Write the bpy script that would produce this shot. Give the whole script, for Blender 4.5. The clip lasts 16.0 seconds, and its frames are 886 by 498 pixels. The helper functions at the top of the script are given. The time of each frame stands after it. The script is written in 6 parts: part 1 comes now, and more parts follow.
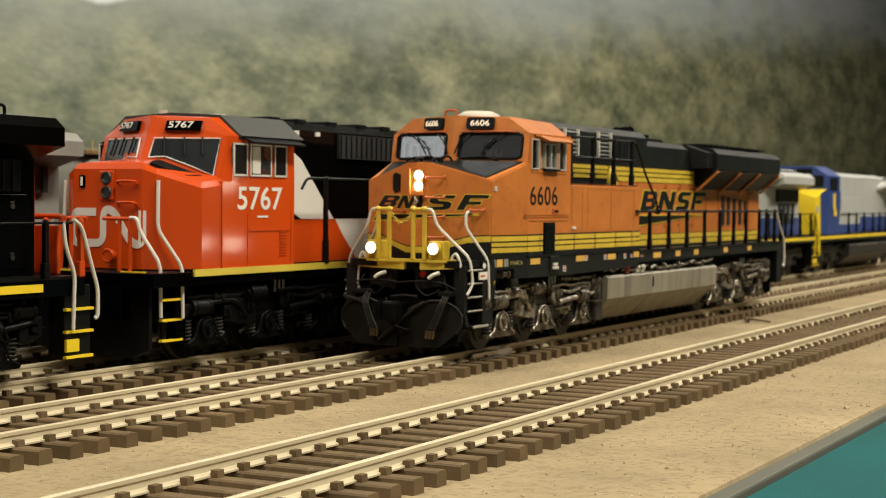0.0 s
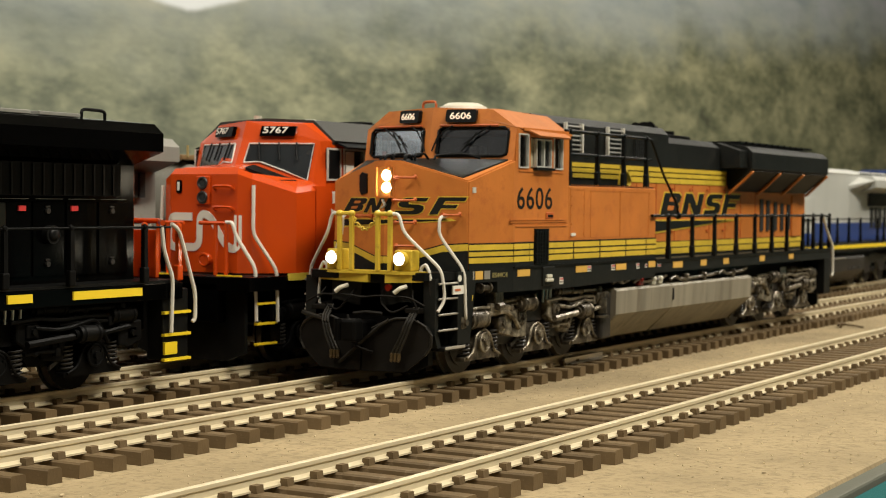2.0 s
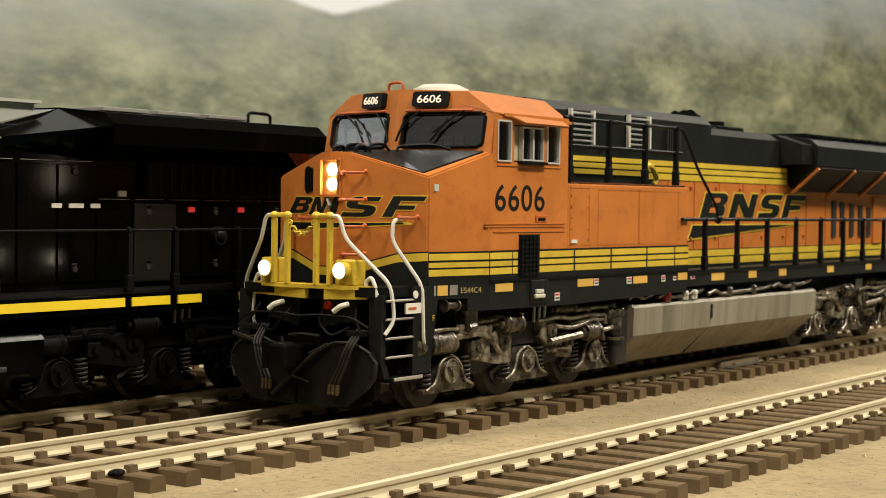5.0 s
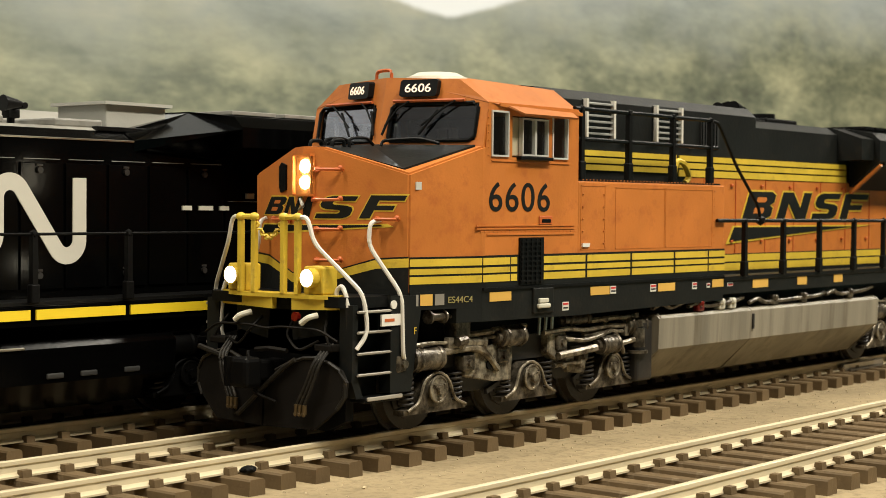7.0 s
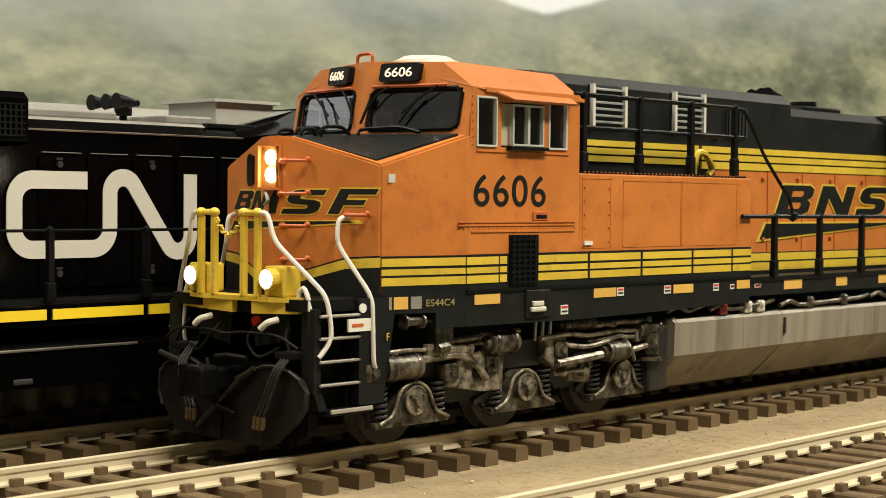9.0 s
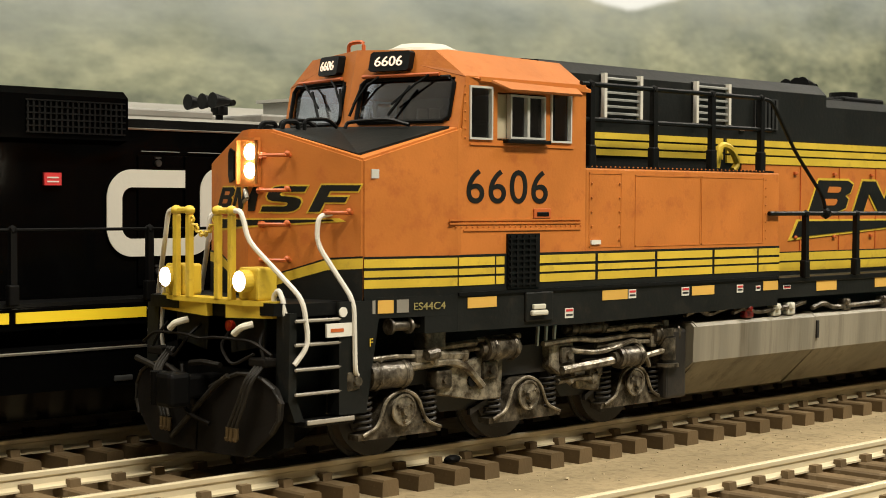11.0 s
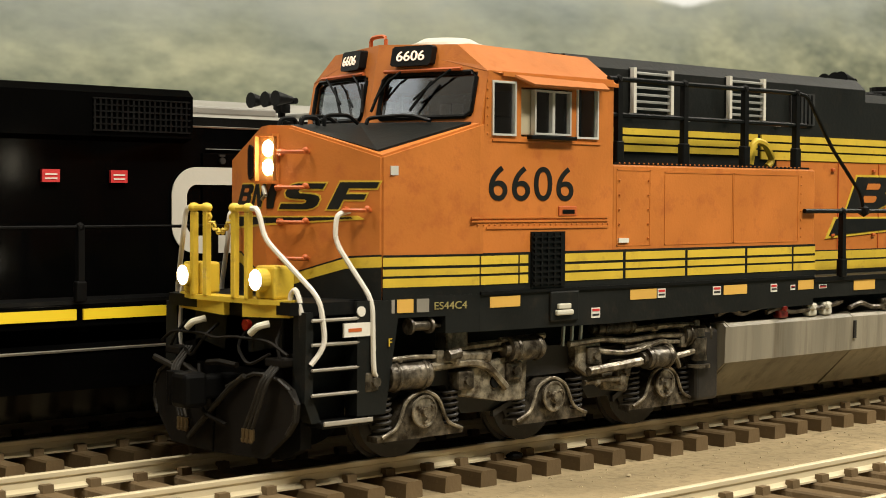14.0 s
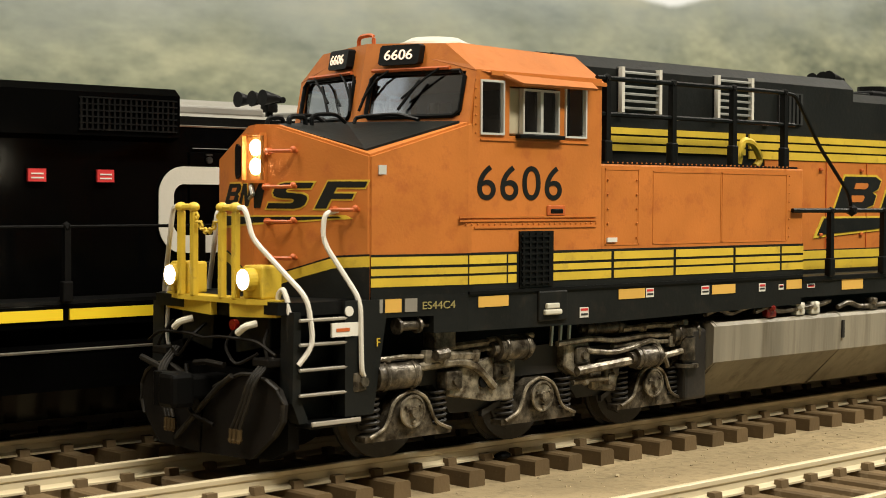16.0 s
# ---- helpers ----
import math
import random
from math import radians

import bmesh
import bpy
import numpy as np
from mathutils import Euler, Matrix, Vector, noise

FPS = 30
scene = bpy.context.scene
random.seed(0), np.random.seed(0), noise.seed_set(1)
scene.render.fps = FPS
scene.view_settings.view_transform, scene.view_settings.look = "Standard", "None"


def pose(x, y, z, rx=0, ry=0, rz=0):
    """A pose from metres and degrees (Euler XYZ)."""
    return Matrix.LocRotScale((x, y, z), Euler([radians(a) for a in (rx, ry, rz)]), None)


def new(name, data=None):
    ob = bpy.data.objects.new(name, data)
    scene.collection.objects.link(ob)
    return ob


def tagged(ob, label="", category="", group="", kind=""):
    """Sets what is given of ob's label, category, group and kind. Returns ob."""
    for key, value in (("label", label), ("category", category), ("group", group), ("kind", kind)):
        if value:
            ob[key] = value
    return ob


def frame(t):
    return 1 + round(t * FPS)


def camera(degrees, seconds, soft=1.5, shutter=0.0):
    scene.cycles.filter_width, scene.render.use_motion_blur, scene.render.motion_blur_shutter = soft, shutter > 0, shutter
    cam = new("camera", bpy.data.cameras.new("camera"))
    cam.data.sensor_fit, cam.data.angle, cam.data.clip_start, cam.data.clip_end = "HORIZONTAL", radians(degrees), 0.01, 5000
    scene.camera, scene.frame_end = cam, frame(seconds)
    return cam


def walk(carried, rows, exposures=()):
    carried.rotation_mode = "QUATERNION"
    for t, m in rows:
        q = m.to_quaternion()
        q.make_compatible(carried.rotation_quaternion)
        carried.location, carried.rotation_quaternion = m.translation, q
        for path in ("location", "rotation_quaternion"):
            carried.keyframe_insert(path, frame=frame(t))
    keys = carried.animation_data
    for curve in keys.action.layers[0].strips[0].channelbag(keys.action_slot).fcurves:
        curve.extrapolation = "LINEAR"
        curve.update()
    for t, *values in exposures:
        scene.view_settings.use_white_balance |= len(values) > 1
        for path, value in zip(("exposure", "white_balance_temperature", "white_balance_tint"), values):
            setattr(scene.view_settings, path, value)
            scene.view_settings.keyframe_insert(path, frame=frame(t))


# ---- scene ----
cam = camera(30.67, 16.0, soft=0.8)
walk(cam, [
    (0.0, pose(-0.08886, -0.16480, 0.03277, 88.281, -0.573, -62.779)),
    (0.5, pose(-0.08955, -0.16478, 0.03268, 88.379, -0.511, -62.097)),
    (1.0, pose(-0.08977, -0.16467, 0.03277, 88.380, -0.460, -61.379)),
    (1.5, pose(-0.09016, -0.16428, 0.03274, 88.400, -0.495, -60.581)),
    (2.0, pose(-0.09084, -0.16403, 0.03270, 88.419, -0.501, -59.792)),
    (2.5, pose(-0.09127, -0.16383, 0.03266, 88.426, -0.461, -59.065)),
    (3.0, pose(-0.09200, -0.16379, 0.03271, 88.473, -0.462, -58.389)),
    (3.5, pose(-0.09254, -0.16371, 0.03271, 88.524, -0.448, -57.485)),
    (4.0, pose(-0.09303, -0.16292, 0.03279, 88.485, -0.553, -56.683)),
    (6.5, pose(-0.09657, -0.16140, 0.03274, 88.472, -0.604, -51.895)),
    (7.0, pose(-0.09711, -0.16148, 0.03263, 88.478, -0.531, -50.939)),
    (7.5, pose(-0.09766, -0.16133, 0.03261, 88.452, -0.511, -50.061)),
    (8.0, pose(-0.09809, -0.16107, 0.03260, 88.426, -0.529, -49.261)),
    (8.5, pose(-0.09850, -0.16081, 0.03248, 88.386, -0.467, -48.389)),
    (9.0, pose(-0.09891, -0.16066, 0.03239, 88.351, -0.460, -47.597)),
    (11.5, pose(-0.10109, -0.16013, 0.03235, 88.207, -0.322, -44.089)),
    (12.0, pose(-0.10141, -0.16017, 0.03243, 88.154, -0.358, -43.599)),
    (12.5, pose(-0.10191, -0.16020, 0.03240, 88.140, -0.343, -43.254)),
    (13.0, pose(-0.10232, -0.16011, 0.03246, 88.124, -0.331, -43.017)),
    (13.5, pose(-0.10233, -0.16004, 0.03245, 88.124, -0.317, -42.840)),
    (14.0, pose(-0.10233, -0.16002, 0.03245, 88.124, -0.330, -42.811)),
    (14.5, pose(-0.10227, -0.16001, 0.03238, 88.114, -0.310, -42.884)),
    (15.0, pose(-0.10226, -0.15975, 0.03234, 88.117, -0.289, -43.081)),
    (15.5, pose(-0.10218, -0.15951, 0.03240, 88.127, -0.320, -43.251)),
    (16.0, pose(-0.10203, -0.15947, 0.03235, 88.132, -0.319, -43.276)),
], exposures=((0, 0.0), (4, 0.08), (8.0, 0.27), (12.0, 0.25), (16.0, 0.25)))
cam.data.dof.use_dof = True
cam.data.dof.focus_distance = 0.228
cam.data.dof.aperture_fstop = 105.0

K = 0.001  # the models are drawn in millimetres

# ---- light: fluorescent ceiling fittings of the layout room ----
world = bpy.data.worlds.new("room_world")
scene.world = world
world.use_nodes = True
world.node_tree.nodes["Background"].inputs[0].default_value = (1.0, 0.86, 0.66, 1)
world.node_tree.nodes["Background"].inputs[1].default_value = 0.02


def tube_lamp(x, y, z, length, width, watts):
    data = bpy.data.lights.new("ceiling_tube", "AREA")
    data.shape, data.size, data.size_y = "RECTANGLE", length, width
    data.energy, data.color = watts, (1.0, 0.935, 0.80)
    ob = new("ceiling_tube", data)
    ob.matrix_world = pose(x, y, z, 0, 0, 0)
    return ob


tube_lamp(0.05, -1.0, 1.45, 1.2, 0.25, 49)
tube_lamp(1.8, -0.55, 1.45, 1.2, 0.25, 38)
tube_lamp(-0.8, 0.30, 1.45, 1.2, 0.25, 23)


# ---- materials ----
def mat(name, col, rough=0.5, metal=0.0, var=0.12, scale=60, bump=0.15, bscale=1500, stretch=(1, 1, 1), dirt=None, dirt_at=0.6, dirt_scale=90, spec=0.5, rvar=0.1):
    m = bpy.data.materials.new(name)
    m.use_nodes = True
    nt = m.node_tree
    b = nt.nodes["Principled BSDF"]
    b.inputs["Metallic"].default_value = metal
    b.inputs["Specular IOR Level"].default_value = spec
    tc = nt.nodes.new("ShaderNodeTexCoord")
    mp = nt.nodes.new("ShaderNodeMapping")
    mp.inputs["Scale"].default_value = stretch
    nt.links.new(tc.outputs["Object"], mp.inputs[0])
    info = nt.nodes.new("ShaderNodeObjectInfo")
    n1 = nt.nodes.new("ShaderNodeTexNoise")
    n1.noise_dimensions = "4D"
    n1.inputs["Scale"].default_value, n1.inputs["Detail"].default_value = scale, 6
    nt.links.new(mp.outputs[0], n1.inputs["Vector"])
    mul = nt.nodes.new("ShaderNodeMath")
    mul.operation, mul.inputs[1].default_value = "MULTIPLY", 9.0
    nt.links.new(info.outputs["Random"], mul.inputs[0])
    nt.links.new(mul.outputs[0], n1.inputs["W"])
    r = nt.nodes.new("ShaderNodeValToRGB")
    r.color_ramp.elements[0].position, r.color_ramp.elements[1].position = 0.3, 0.7
    lo = [max(0, c * (1 - var)) for c in col]
    hi = [min(1, c * (1 + var)) for c in col]
    r.color_ramp.elements[0].color, r.color_ramp.elements[1].color = (*lo, 1), (*hi, 1)
    nt.links.new(n1.outputs[0], r.inputs[0])
    out = r.outputs[0]
    if dirt:
        n3 = nt.nodes.new("ShaderNodeTexNoise")
        n3.inputs["Scale"].default_value, n3.inputs["Detail"].default_value, n3.inputs["Roughness"].default_value = dirt_scale, 8, 0.7
        nt.links.new(mp.outputs[0], n3.inputs["Vector"])
        r3 = nt.nodes.new("ShaderNodeValToRGB")
        r3.color_ramp.elements[0].position, r3.color_ramp.elements[1].position = dirt_at - 0.08, dirt_at + 0.12
        nt.links.new(n3.outputs[0], r3.inputs[0])
        mx = nt.nodes.new("ShaderNodeMix")
        mx.data_type = "RGBA"
        nt.links.new(r3.outputs[0], mx.inputs[0])
        nt.links.new(out, mx.inputs[6])
        mx.inputs[7].default_value = (*dirt, 1)
        out = mx.outputs[2]
    nt.links.new(out, b.inputs["Base Color"])
    n2 = nt.nodes.new("ShaderNodeTexNoise")
    n2.inputs["Scale"].default_value, n2.inputs["Detail"].default_value = bscale, 4
    nt.links.new(mp.outputs[0], n2.inputs["Vector"])
    mr = nt.nodes.new("ShaderNodeMapRange")
    mr.inputs[3].default_value, mr.inputs[4].default_value = max(0.02, rough - rvar), min(1, rough + rvar)
    nt.links.new(n1.outputs[0], mr.inputs[0])
    nt.links.new(mr.outputs[0], b.inputs["Roughness"])
    if bump > 0:
        bp = nt.nodes.new("ShaderNodeBump")
        bp.inputs["Strength"].default_value, bp.inputs["Distance"].default_value = bump, 0.0002
        nt.links.new(n2.outputs[0], bp.inputs["Height"])
        nt.links.new(bp.outputs[0], b.inputs["Normal"])
    return m


def glow(name, col, strength):
    m = bpy.data.materials.new(name)
    m.use_nodes = True
    b = m.node_tree.nodes["Principled BSDF"]
    b.inputs["Base Color"].default_value = (*col, 1)
    b.inputs["Emission Color"].default_value = (*col, 1)
    b.inputs["Emission Strength"].default_value = strength
    return m


def glass(name, tint):
    m = bpy.data.materials.new(name)
    m.use_nodes = True
    b = m.node_tree.nodes["Principled BSDF"]
    b.inputs["Base Color"].default_value = (*tint, 1)
    b.inputs["Roughness"].default_value = 0.04
    b.inputs["Transmission Weight"].default_value = 1.0
    b.inputs["IOR"].default_value = 1.5
    return m


ORANGE = mat("orange_paint", (0.485, 0.153, 0.026), 0.5, var=0.13, scale=130, bump=0.12, bscale=2600, dirt=(0.38, 0.104, 0.020), dirt_at=0.60, dirt_scale=330, spec=0.35)
ORANGE_TRIM = mat("orange_trim", (0.46, 0.10, 0.02), 0.45, var=0.1)
YELLOW = mat("yellow_paint", (0.58, 0.40, 0.032), 0.5, var=0.14, scale=150, bump=0.2, bscale=2600, dirt=(0.38, 0.25, 0.03), dirt_at=0.63, dirt_scale=420)
GREENBLACK = mat("dark_green_paint", (0.0068, 0.0074, 0.0064), 0.5, var=0.3, scale=140, dirt=(0.018, 0.015, 0.011), dirt_at=0.62, dirt_scale=420, spec=0.22)
BLACK = mat("black_plastic", (0.0042, 0.0042, 0.0040), 0.42, var=0.3, dirt=(0.016, 0.014, 0.011), dirt_at=0.66, dirt_scale=300, spec=0.15)
GLOSSBLACK = mat("gloss_black_paint", (0.0011, 0.0011, 0.0011), 0.15, var=0.3, bump=0.05, dirt=(0.003, 0.003, 0.0024), dirt_at=0.7, spec=0.06)
GRIME = mat("grimy_underframe", (0.125, 0.105, 0.076), 0.32, 0.45, var=0.8, scale=700, dirt=(0.020, 0.014, 0.008), dirt_at=0.49, dirt_scale=650, bump=0.8, bscale=1100)
# Worn steel, lightened further to carry the light on plates and pipes.
WORN = mat("lit_worn_steel", (0.25, 0.215, 0.155), 0.32, 0.4, var=0.75, scale=700, dirt=(0.040, 0.027, 0.015), dirt_at=0.51, dirt_scale=600, bump=0.7, bscale=1100)
PLOWBLACK = mat("sooty_plow", (0.0062, 0.0050, 0.0037), 0.6, var=0.4, scale=160, dirt=(0.015, 0.011, 0.007), dirt_at=0.62, dirt_scale=260, spec=0.12)
HOSE = mat("dusty_rubber_hose", (0.014, 0.012, 0.009), 0.5, var=0.35, scale=300, dirt=(0.05, 0.038, 0.024), dirt_at=0.62, dirt_scale=500, spec=0.2)
BRASS = mat("dull_brass_coupling", (0.085, 0.055, 0.022), 0.4, 0.4, var=0.3, scale=300)
DARKGLASS = mat("dark_reflective_glass", (0.020, 0.023, 0.026), 0.07, var=0.3, scale=120, bump=0.02, spec=0.9, rvar=0.03)
LOUVRE = mat("pale_louvre_edge", (0.20, 0.20, 0.18), 0.45, var=0.3, scale=300)
MATTEBLACK = mat("matte_black_frame", (0.0020, 0.0019, 0.0018), 0.55, var=0.3, spec=0.10)
# Faded orange copy: its colour tones down overhead light on roof and visor.
ROOFORANGE = mat("toned_orange_roof", (0.41, 0.140, 0.040), 0.6, var=0.14, scale=160, bump=0.14, bscale=2600, dirt=(0.34, 0.105, 0.026), dirt_at=0.60, dirt_scale=360, spec=0.25)
# White toned down in the colour so step edges and labels come out dim.
DIMWHITE = mat("dim_white", (0.27, 0.245, 0.20), 0.5, var=0.2)
VOID = mat("dark_window", (0.004, 0.004, 0.004), 0.5, spec=0.15)
DARKIRON = mat("dark_iron", (0.014, 0.012, 0.010), 0.5, var=0.3, scale=150, dirt=(0.045, 0.034, 0.023), dirt_at=0.63, dirt_scale=200)
TANKGREY = mat("weathered_tank", (0.215, 0.190, 0.140), 0.48, var=0.32, scale=200, stretch=(1, 1, 0.06), dirt=(0.105, 0.086, 0.058), dirt_at=0.58, dirt_scale=300, bump=0.2)
STEEL = mat("bare_steel", (0.45, 0.42, 0.36), 0.32, 0.9, var=0.2, scale=200)
RAILSIDE = mat("nickel_rail", (0.57, 0.49, 0.325), 0.42, 0.12, var=0.12, scale=90, stretch=(0.2, 1, 1), dirt=(0.46, 0.38, 0.25), dirt_at=0.64, dirt_scale=60)
TIE = mat("brown_plastic_tie", (0.118, 0.080, 0.040), 0.6, var=0.25, scale=120, bump=0.3, dirt=(0.22, 0.165, 0.10), dirt_at=0.66, dirt_scale=420, spec=0.2)
WHITEROD = mat("white_painted_wire", (0.62, 0.58, 0.50), 0.45, var=0.08)
WHITE = mat("white_lettering", (0.66, 0.63, 0.55), 0.5, var=0.05)
CREAM = mat("cream_metal", (0.55, 0.52, 0.42), 0.4, var=0.1)
SILVER = mat("silver_frame", (0.62, 0.60, 0.54), 0.4, 0.3, var=0.1)
REDPAINT = mat("red_paint", (0.50, 0.056, 0.005), 0.2, var=0.06, bump=0.05, spec=0.42)
REDLABEL = mat("red_label", (0.55, 0.03, 0.03), 0.5)
BLUE = mat("blue_paint", (0.025, 0.05, 0.19), 0.4, var=0.12)
GREYPAINT = mat("pale_grey_paint", (0.42, 0.42, 0.39), 0.45, var=0.1)
BRIGHTYELLOW = mat("bright_yellow_paint", (0.78, 0.56, 0.02), 0.42, var=0.06)
DARKGREY = mat("dark_grey_mesh", (0.018, 0.018, 0.017), 0.6, var=0.3)
INTERIOR = mat("cab_interior", (0.014, 0.013, 0.012), 0.7, var=0.2)
BEIGE = mat("beige_blind", (0.42, 0.36, 0.24), 0.6, var=0.1)
LAMP = glow("lit_lamp", (1.0, 0.90, 0.66), 48.0)
LAMPRIM = mat("lamp_housing", (0.30, 0.13, 0.03), 0.4, var=0.1)
# Violet-white glow on a ring imitates the glare fringe around lit lenses.
LAMPHALO = glow("lens_glare_glow", (0.85, 0.82, 1.0), 4.0)
BOARD = glow("lit_numerals", (1.0, 0.80, 0.62), 0.4)
PANE = glass("clear_pane", (0.93, 0.95, 0.99))
COATED = glass("coated_windshield", (0.62, 0.66, 0.74))
COATED.node_tree.nodes["Principled BSDF"].inputs["Metallic"].default_value = 0.34
REDLENS = mat("red_lens", (0.13, 0.007, 0.004), 0.2)
GOLD = mat("gold_label", (0.62, 0.36, 0.07), 0.5, var=0.12)
TEAL = mat("teal_cloth", (0.007, 0.075, 0.075), 0.9, var=0.12, scale=30, bump=0.5, bscale=2500, spec=0.2)


# ---- mesh helpers (millimetres) ----
def box(bm, x0, x1, y0, y1, z0, z1, bev=0.0):
    r = bmesh.ops.create_cube(bm, size=1)
    vs = r["verts"]
    for v in vs:
        v.co = Vector((x0 + (v.co.x + .5) * (x1 - x0), y0 + (v.co.y + .5) * (y1 - y0), z0 + (v.co.z + .5) * (z1 - z0)))
    if bev:
        es = list({e for v in vs for e in v.link_edges})
        bmesh.ops.bevel(bm, geom=es, offset=bev, segments=2, affect="EDGES", profile=0.5)
    return vs


def loft(bm, rings, cap=True):
    """Joins rings of points, each of the same count, into one closed skin."""
    vv = [[bm.verts.new(p) for p in ring] for ring in rings]
    n = len(vv[0])
    for a, b in zip(vv, vv[1:]):
        for i in range(n):
            bm.faces.new((a[i], a[(i + 1) % n], b[(i + 1) % n], b[i]))
    if cap:
        bm.faces.new(vv[0][::-1])
        bm.faces.new(vv[-1])
    return vv


def slab_y(bm, pts, y0, y1):
    """A plate with its outline in x and z, from y0 to y1."""
    loft(bm, [[(x, y0, z) for x, z in pts], [(x, y1, z) for x, z in pts]])


def slab_x(bm, pts, x0, x1):
    loft(bm, [[(x0, y, z) for y, z in pts], [(x1, y, z) for y, z in pts]])


def slab_z(bm, pts, z0, z1):
    loft(bm, [[(x, y, z0) for x, y in pts], [(x, y, z1) for x, y in pts]])


def rod(bm, pts, r, n=8):
    """A round bar through the points."""
    pts = [Vector(p) for p in pts]
    rings = []
    up = Vector((0.13, 0.31, 0.94))
    for i, p in enumerate(pts):
        d = (pts[min(i + 1, len(pts) - 1)] - pts[max(i - 1, 0)]).normalized()
        a = d.cross(up).normalized()
        b = d.cross(a)
        rings.append([p + a * (r * math.cos(2 * math.pi * k / n)) + b * (r * math.sin(2 * math.pi * k / n)) for k in range(n)])
    loft(bm, rings)


def curve_pts(pts, n=5):
    """Rounds the corners of a path."""
    pts = [Vector(p) for p in pts]
    out = [pts[0]]
    for a, b, c in zip(pts, pts[1:], pts[2:]):
        la, lc = min(0.35, 1.6 / max((a - b).length, .01)), min(0.35, 1.6 / max((c - b).length, .01))
        p, q = b.lerp(a, la), b.lerp(c, lc)
        for i in range(n):
            t = i / (n - 1)
            out.append(p.lerp(b, t).lerp(b.lerp(q, t), t))
    out.append(pts[-1])
    return out


def disc(bm, c, axis, r, h, n=20, r2=None):
    """A round drum with its centre at c, along an axis."""
    c = Vector(c)
    d = {"x": Vector((1, 0, 0)), "y": Vector((0, 1, 0)), "z": Vector((0, 0, 1))}[axis]
    a = d.orthogonal().normalized()
    b = d.cross(a)
    r2 = r if r2 is None else r2
    rings = []
    for s, rr in ((-.5, r), (.5, r2)):
        rings.append([c + d * (s * h) + a * (rr * math.cos(2 * math.pi * k / n)) + b * (rr * math.sin(2 * math.pi * k / n)) for k in range(n)])
    loft(bm, rings)


def ring(bm, c, axis, R, r, n=20, m=6):
    c = Vector(c)
    d = {"x": Vector((1, 0, 0)), "y": Vector((0, 1, 0)), "z": Vector((0, 0, 1))}[axis]
    a = d.orthogonal().normalized()
    b = d.cross(a)
    vv = []
    for k in range(n):
        u = a * math.cos(2 * math.pi * k / n) + b * math.sin(2 * math.pi * k / n)
        vv.append([bm.verts.new(c + u * (R + r * math.cos(2 * math.pi * j / m)) + d * (r * math.sin(2 * math.pi * j / m))) for j in range(m)])
    for k in range(n):
        for j in range(m):
            bm.faces.new((vv[k][j], vv[(k + 1) % n][j], vv[(k + 1) % n][(j + 1) % m], vv[k][(j + 1) % m]))


def ball(bm, c, r, sub=2, squash=(1, 1, 1)):
    res = bmesh.ops.create_icosphere(bm, subdivisions=sub, radius=r)
    for v in res["verts"]:
        v.co = Vector((v.co.x * squash[0], v.co.y * squash[1], v.co.z * squash[2])) + Vector(c)


def finish(name, bm, material, smooth=False):
    bmesh.ops.recalc_face_normals(bm, faces=bm.faces)
    bmesh.ops.scale(bm, vec=(K, K, K), verts=bm.verts)
    me = bpy.data.meshes.new(name)
    bm.to_mesh(me)
    bm.free()
    me.materials.append(material)
    if smooth:
        for p in me.polygons:
            p.use_smooth = True
        me.set_sharp_from_angle(angle=radians(35))
    return me


def part(name, bm, material, parent, label="", smooth=False):
    ob = new(name, finish(name, bm, material, smooth))
    ob.parent = parent
    if label:
        ob["label"] = label
    return ob


def B():
    return bmesh.new()


def lettering(name, text, size, m, material, parent, depth=0.08, stretch=1.0, label="", bold=0.0):
    """Words in the built-in font, set as thin raised mesh; m is the pose of the left end of the base line, in millimetres."""
    cu = bpy.data.curves.new(name, "FONT")
    cu.body, cu.size, cu.extrude, cu.offset = text, size, depth / 2, bold
    tmp = bpy.data.objects.new(name, cu)
    scene.collection.objects.link(tmp)
    me = bpy.data.meshes.new_from_object(tmp.evaluated_get(bpy.context.evaluated_depsgraph_get()))
    bpy.data.objects.remove(tmp)
    me.transform(Matrix.Diagonal((K, K, K, 1)) @ m @ Matrix.Diagonal((stretch, 1, 1, 1)))
    me.materials.clear()
    me.materials.append(material)
    ob = new(name, me)
    ob.parent = parent
    if label:
        ob["label"] = label
    return ob


def thing(name, x, y, z, label, category, group="", kind=""):
    ob = new(name)
    ob.empty_display_size = 0.01
    ob.location = (x * K, y * K, z * K)
    return tagged(ob, label, category, group, kind)


def plain(name, bm, material, label="", category="", kind="", group="", smooth=False):
    return tagged(new(name, finish(name, bm, material, smooth)), label, category, group, kind)


# ---- the room ----
GROUND_Z = -4.2
TAN = mat("tan_layout_board", (0.285, 0.220, 0.124), 0.85, var=0.20, scale=45, bump=1.0, bscale=700, dirt=(0.185, 0.142, 0.080), dirt_at=0.56, dirt_scale=620, spec=0.2)
WALLPAINT = mat("room_wall_paint", (0.17, 0.15, 0.12), 0.8, var=0.04, scale=3)
CEILING = mat("ceiling_paint", (0.42, 0.41, 0.38), 0.9, var=0.03, scale=3)
FLOORM = mat("room_carpet", (0.10, 0.085, 0.07), 0.95, var=0.2, scale=20)

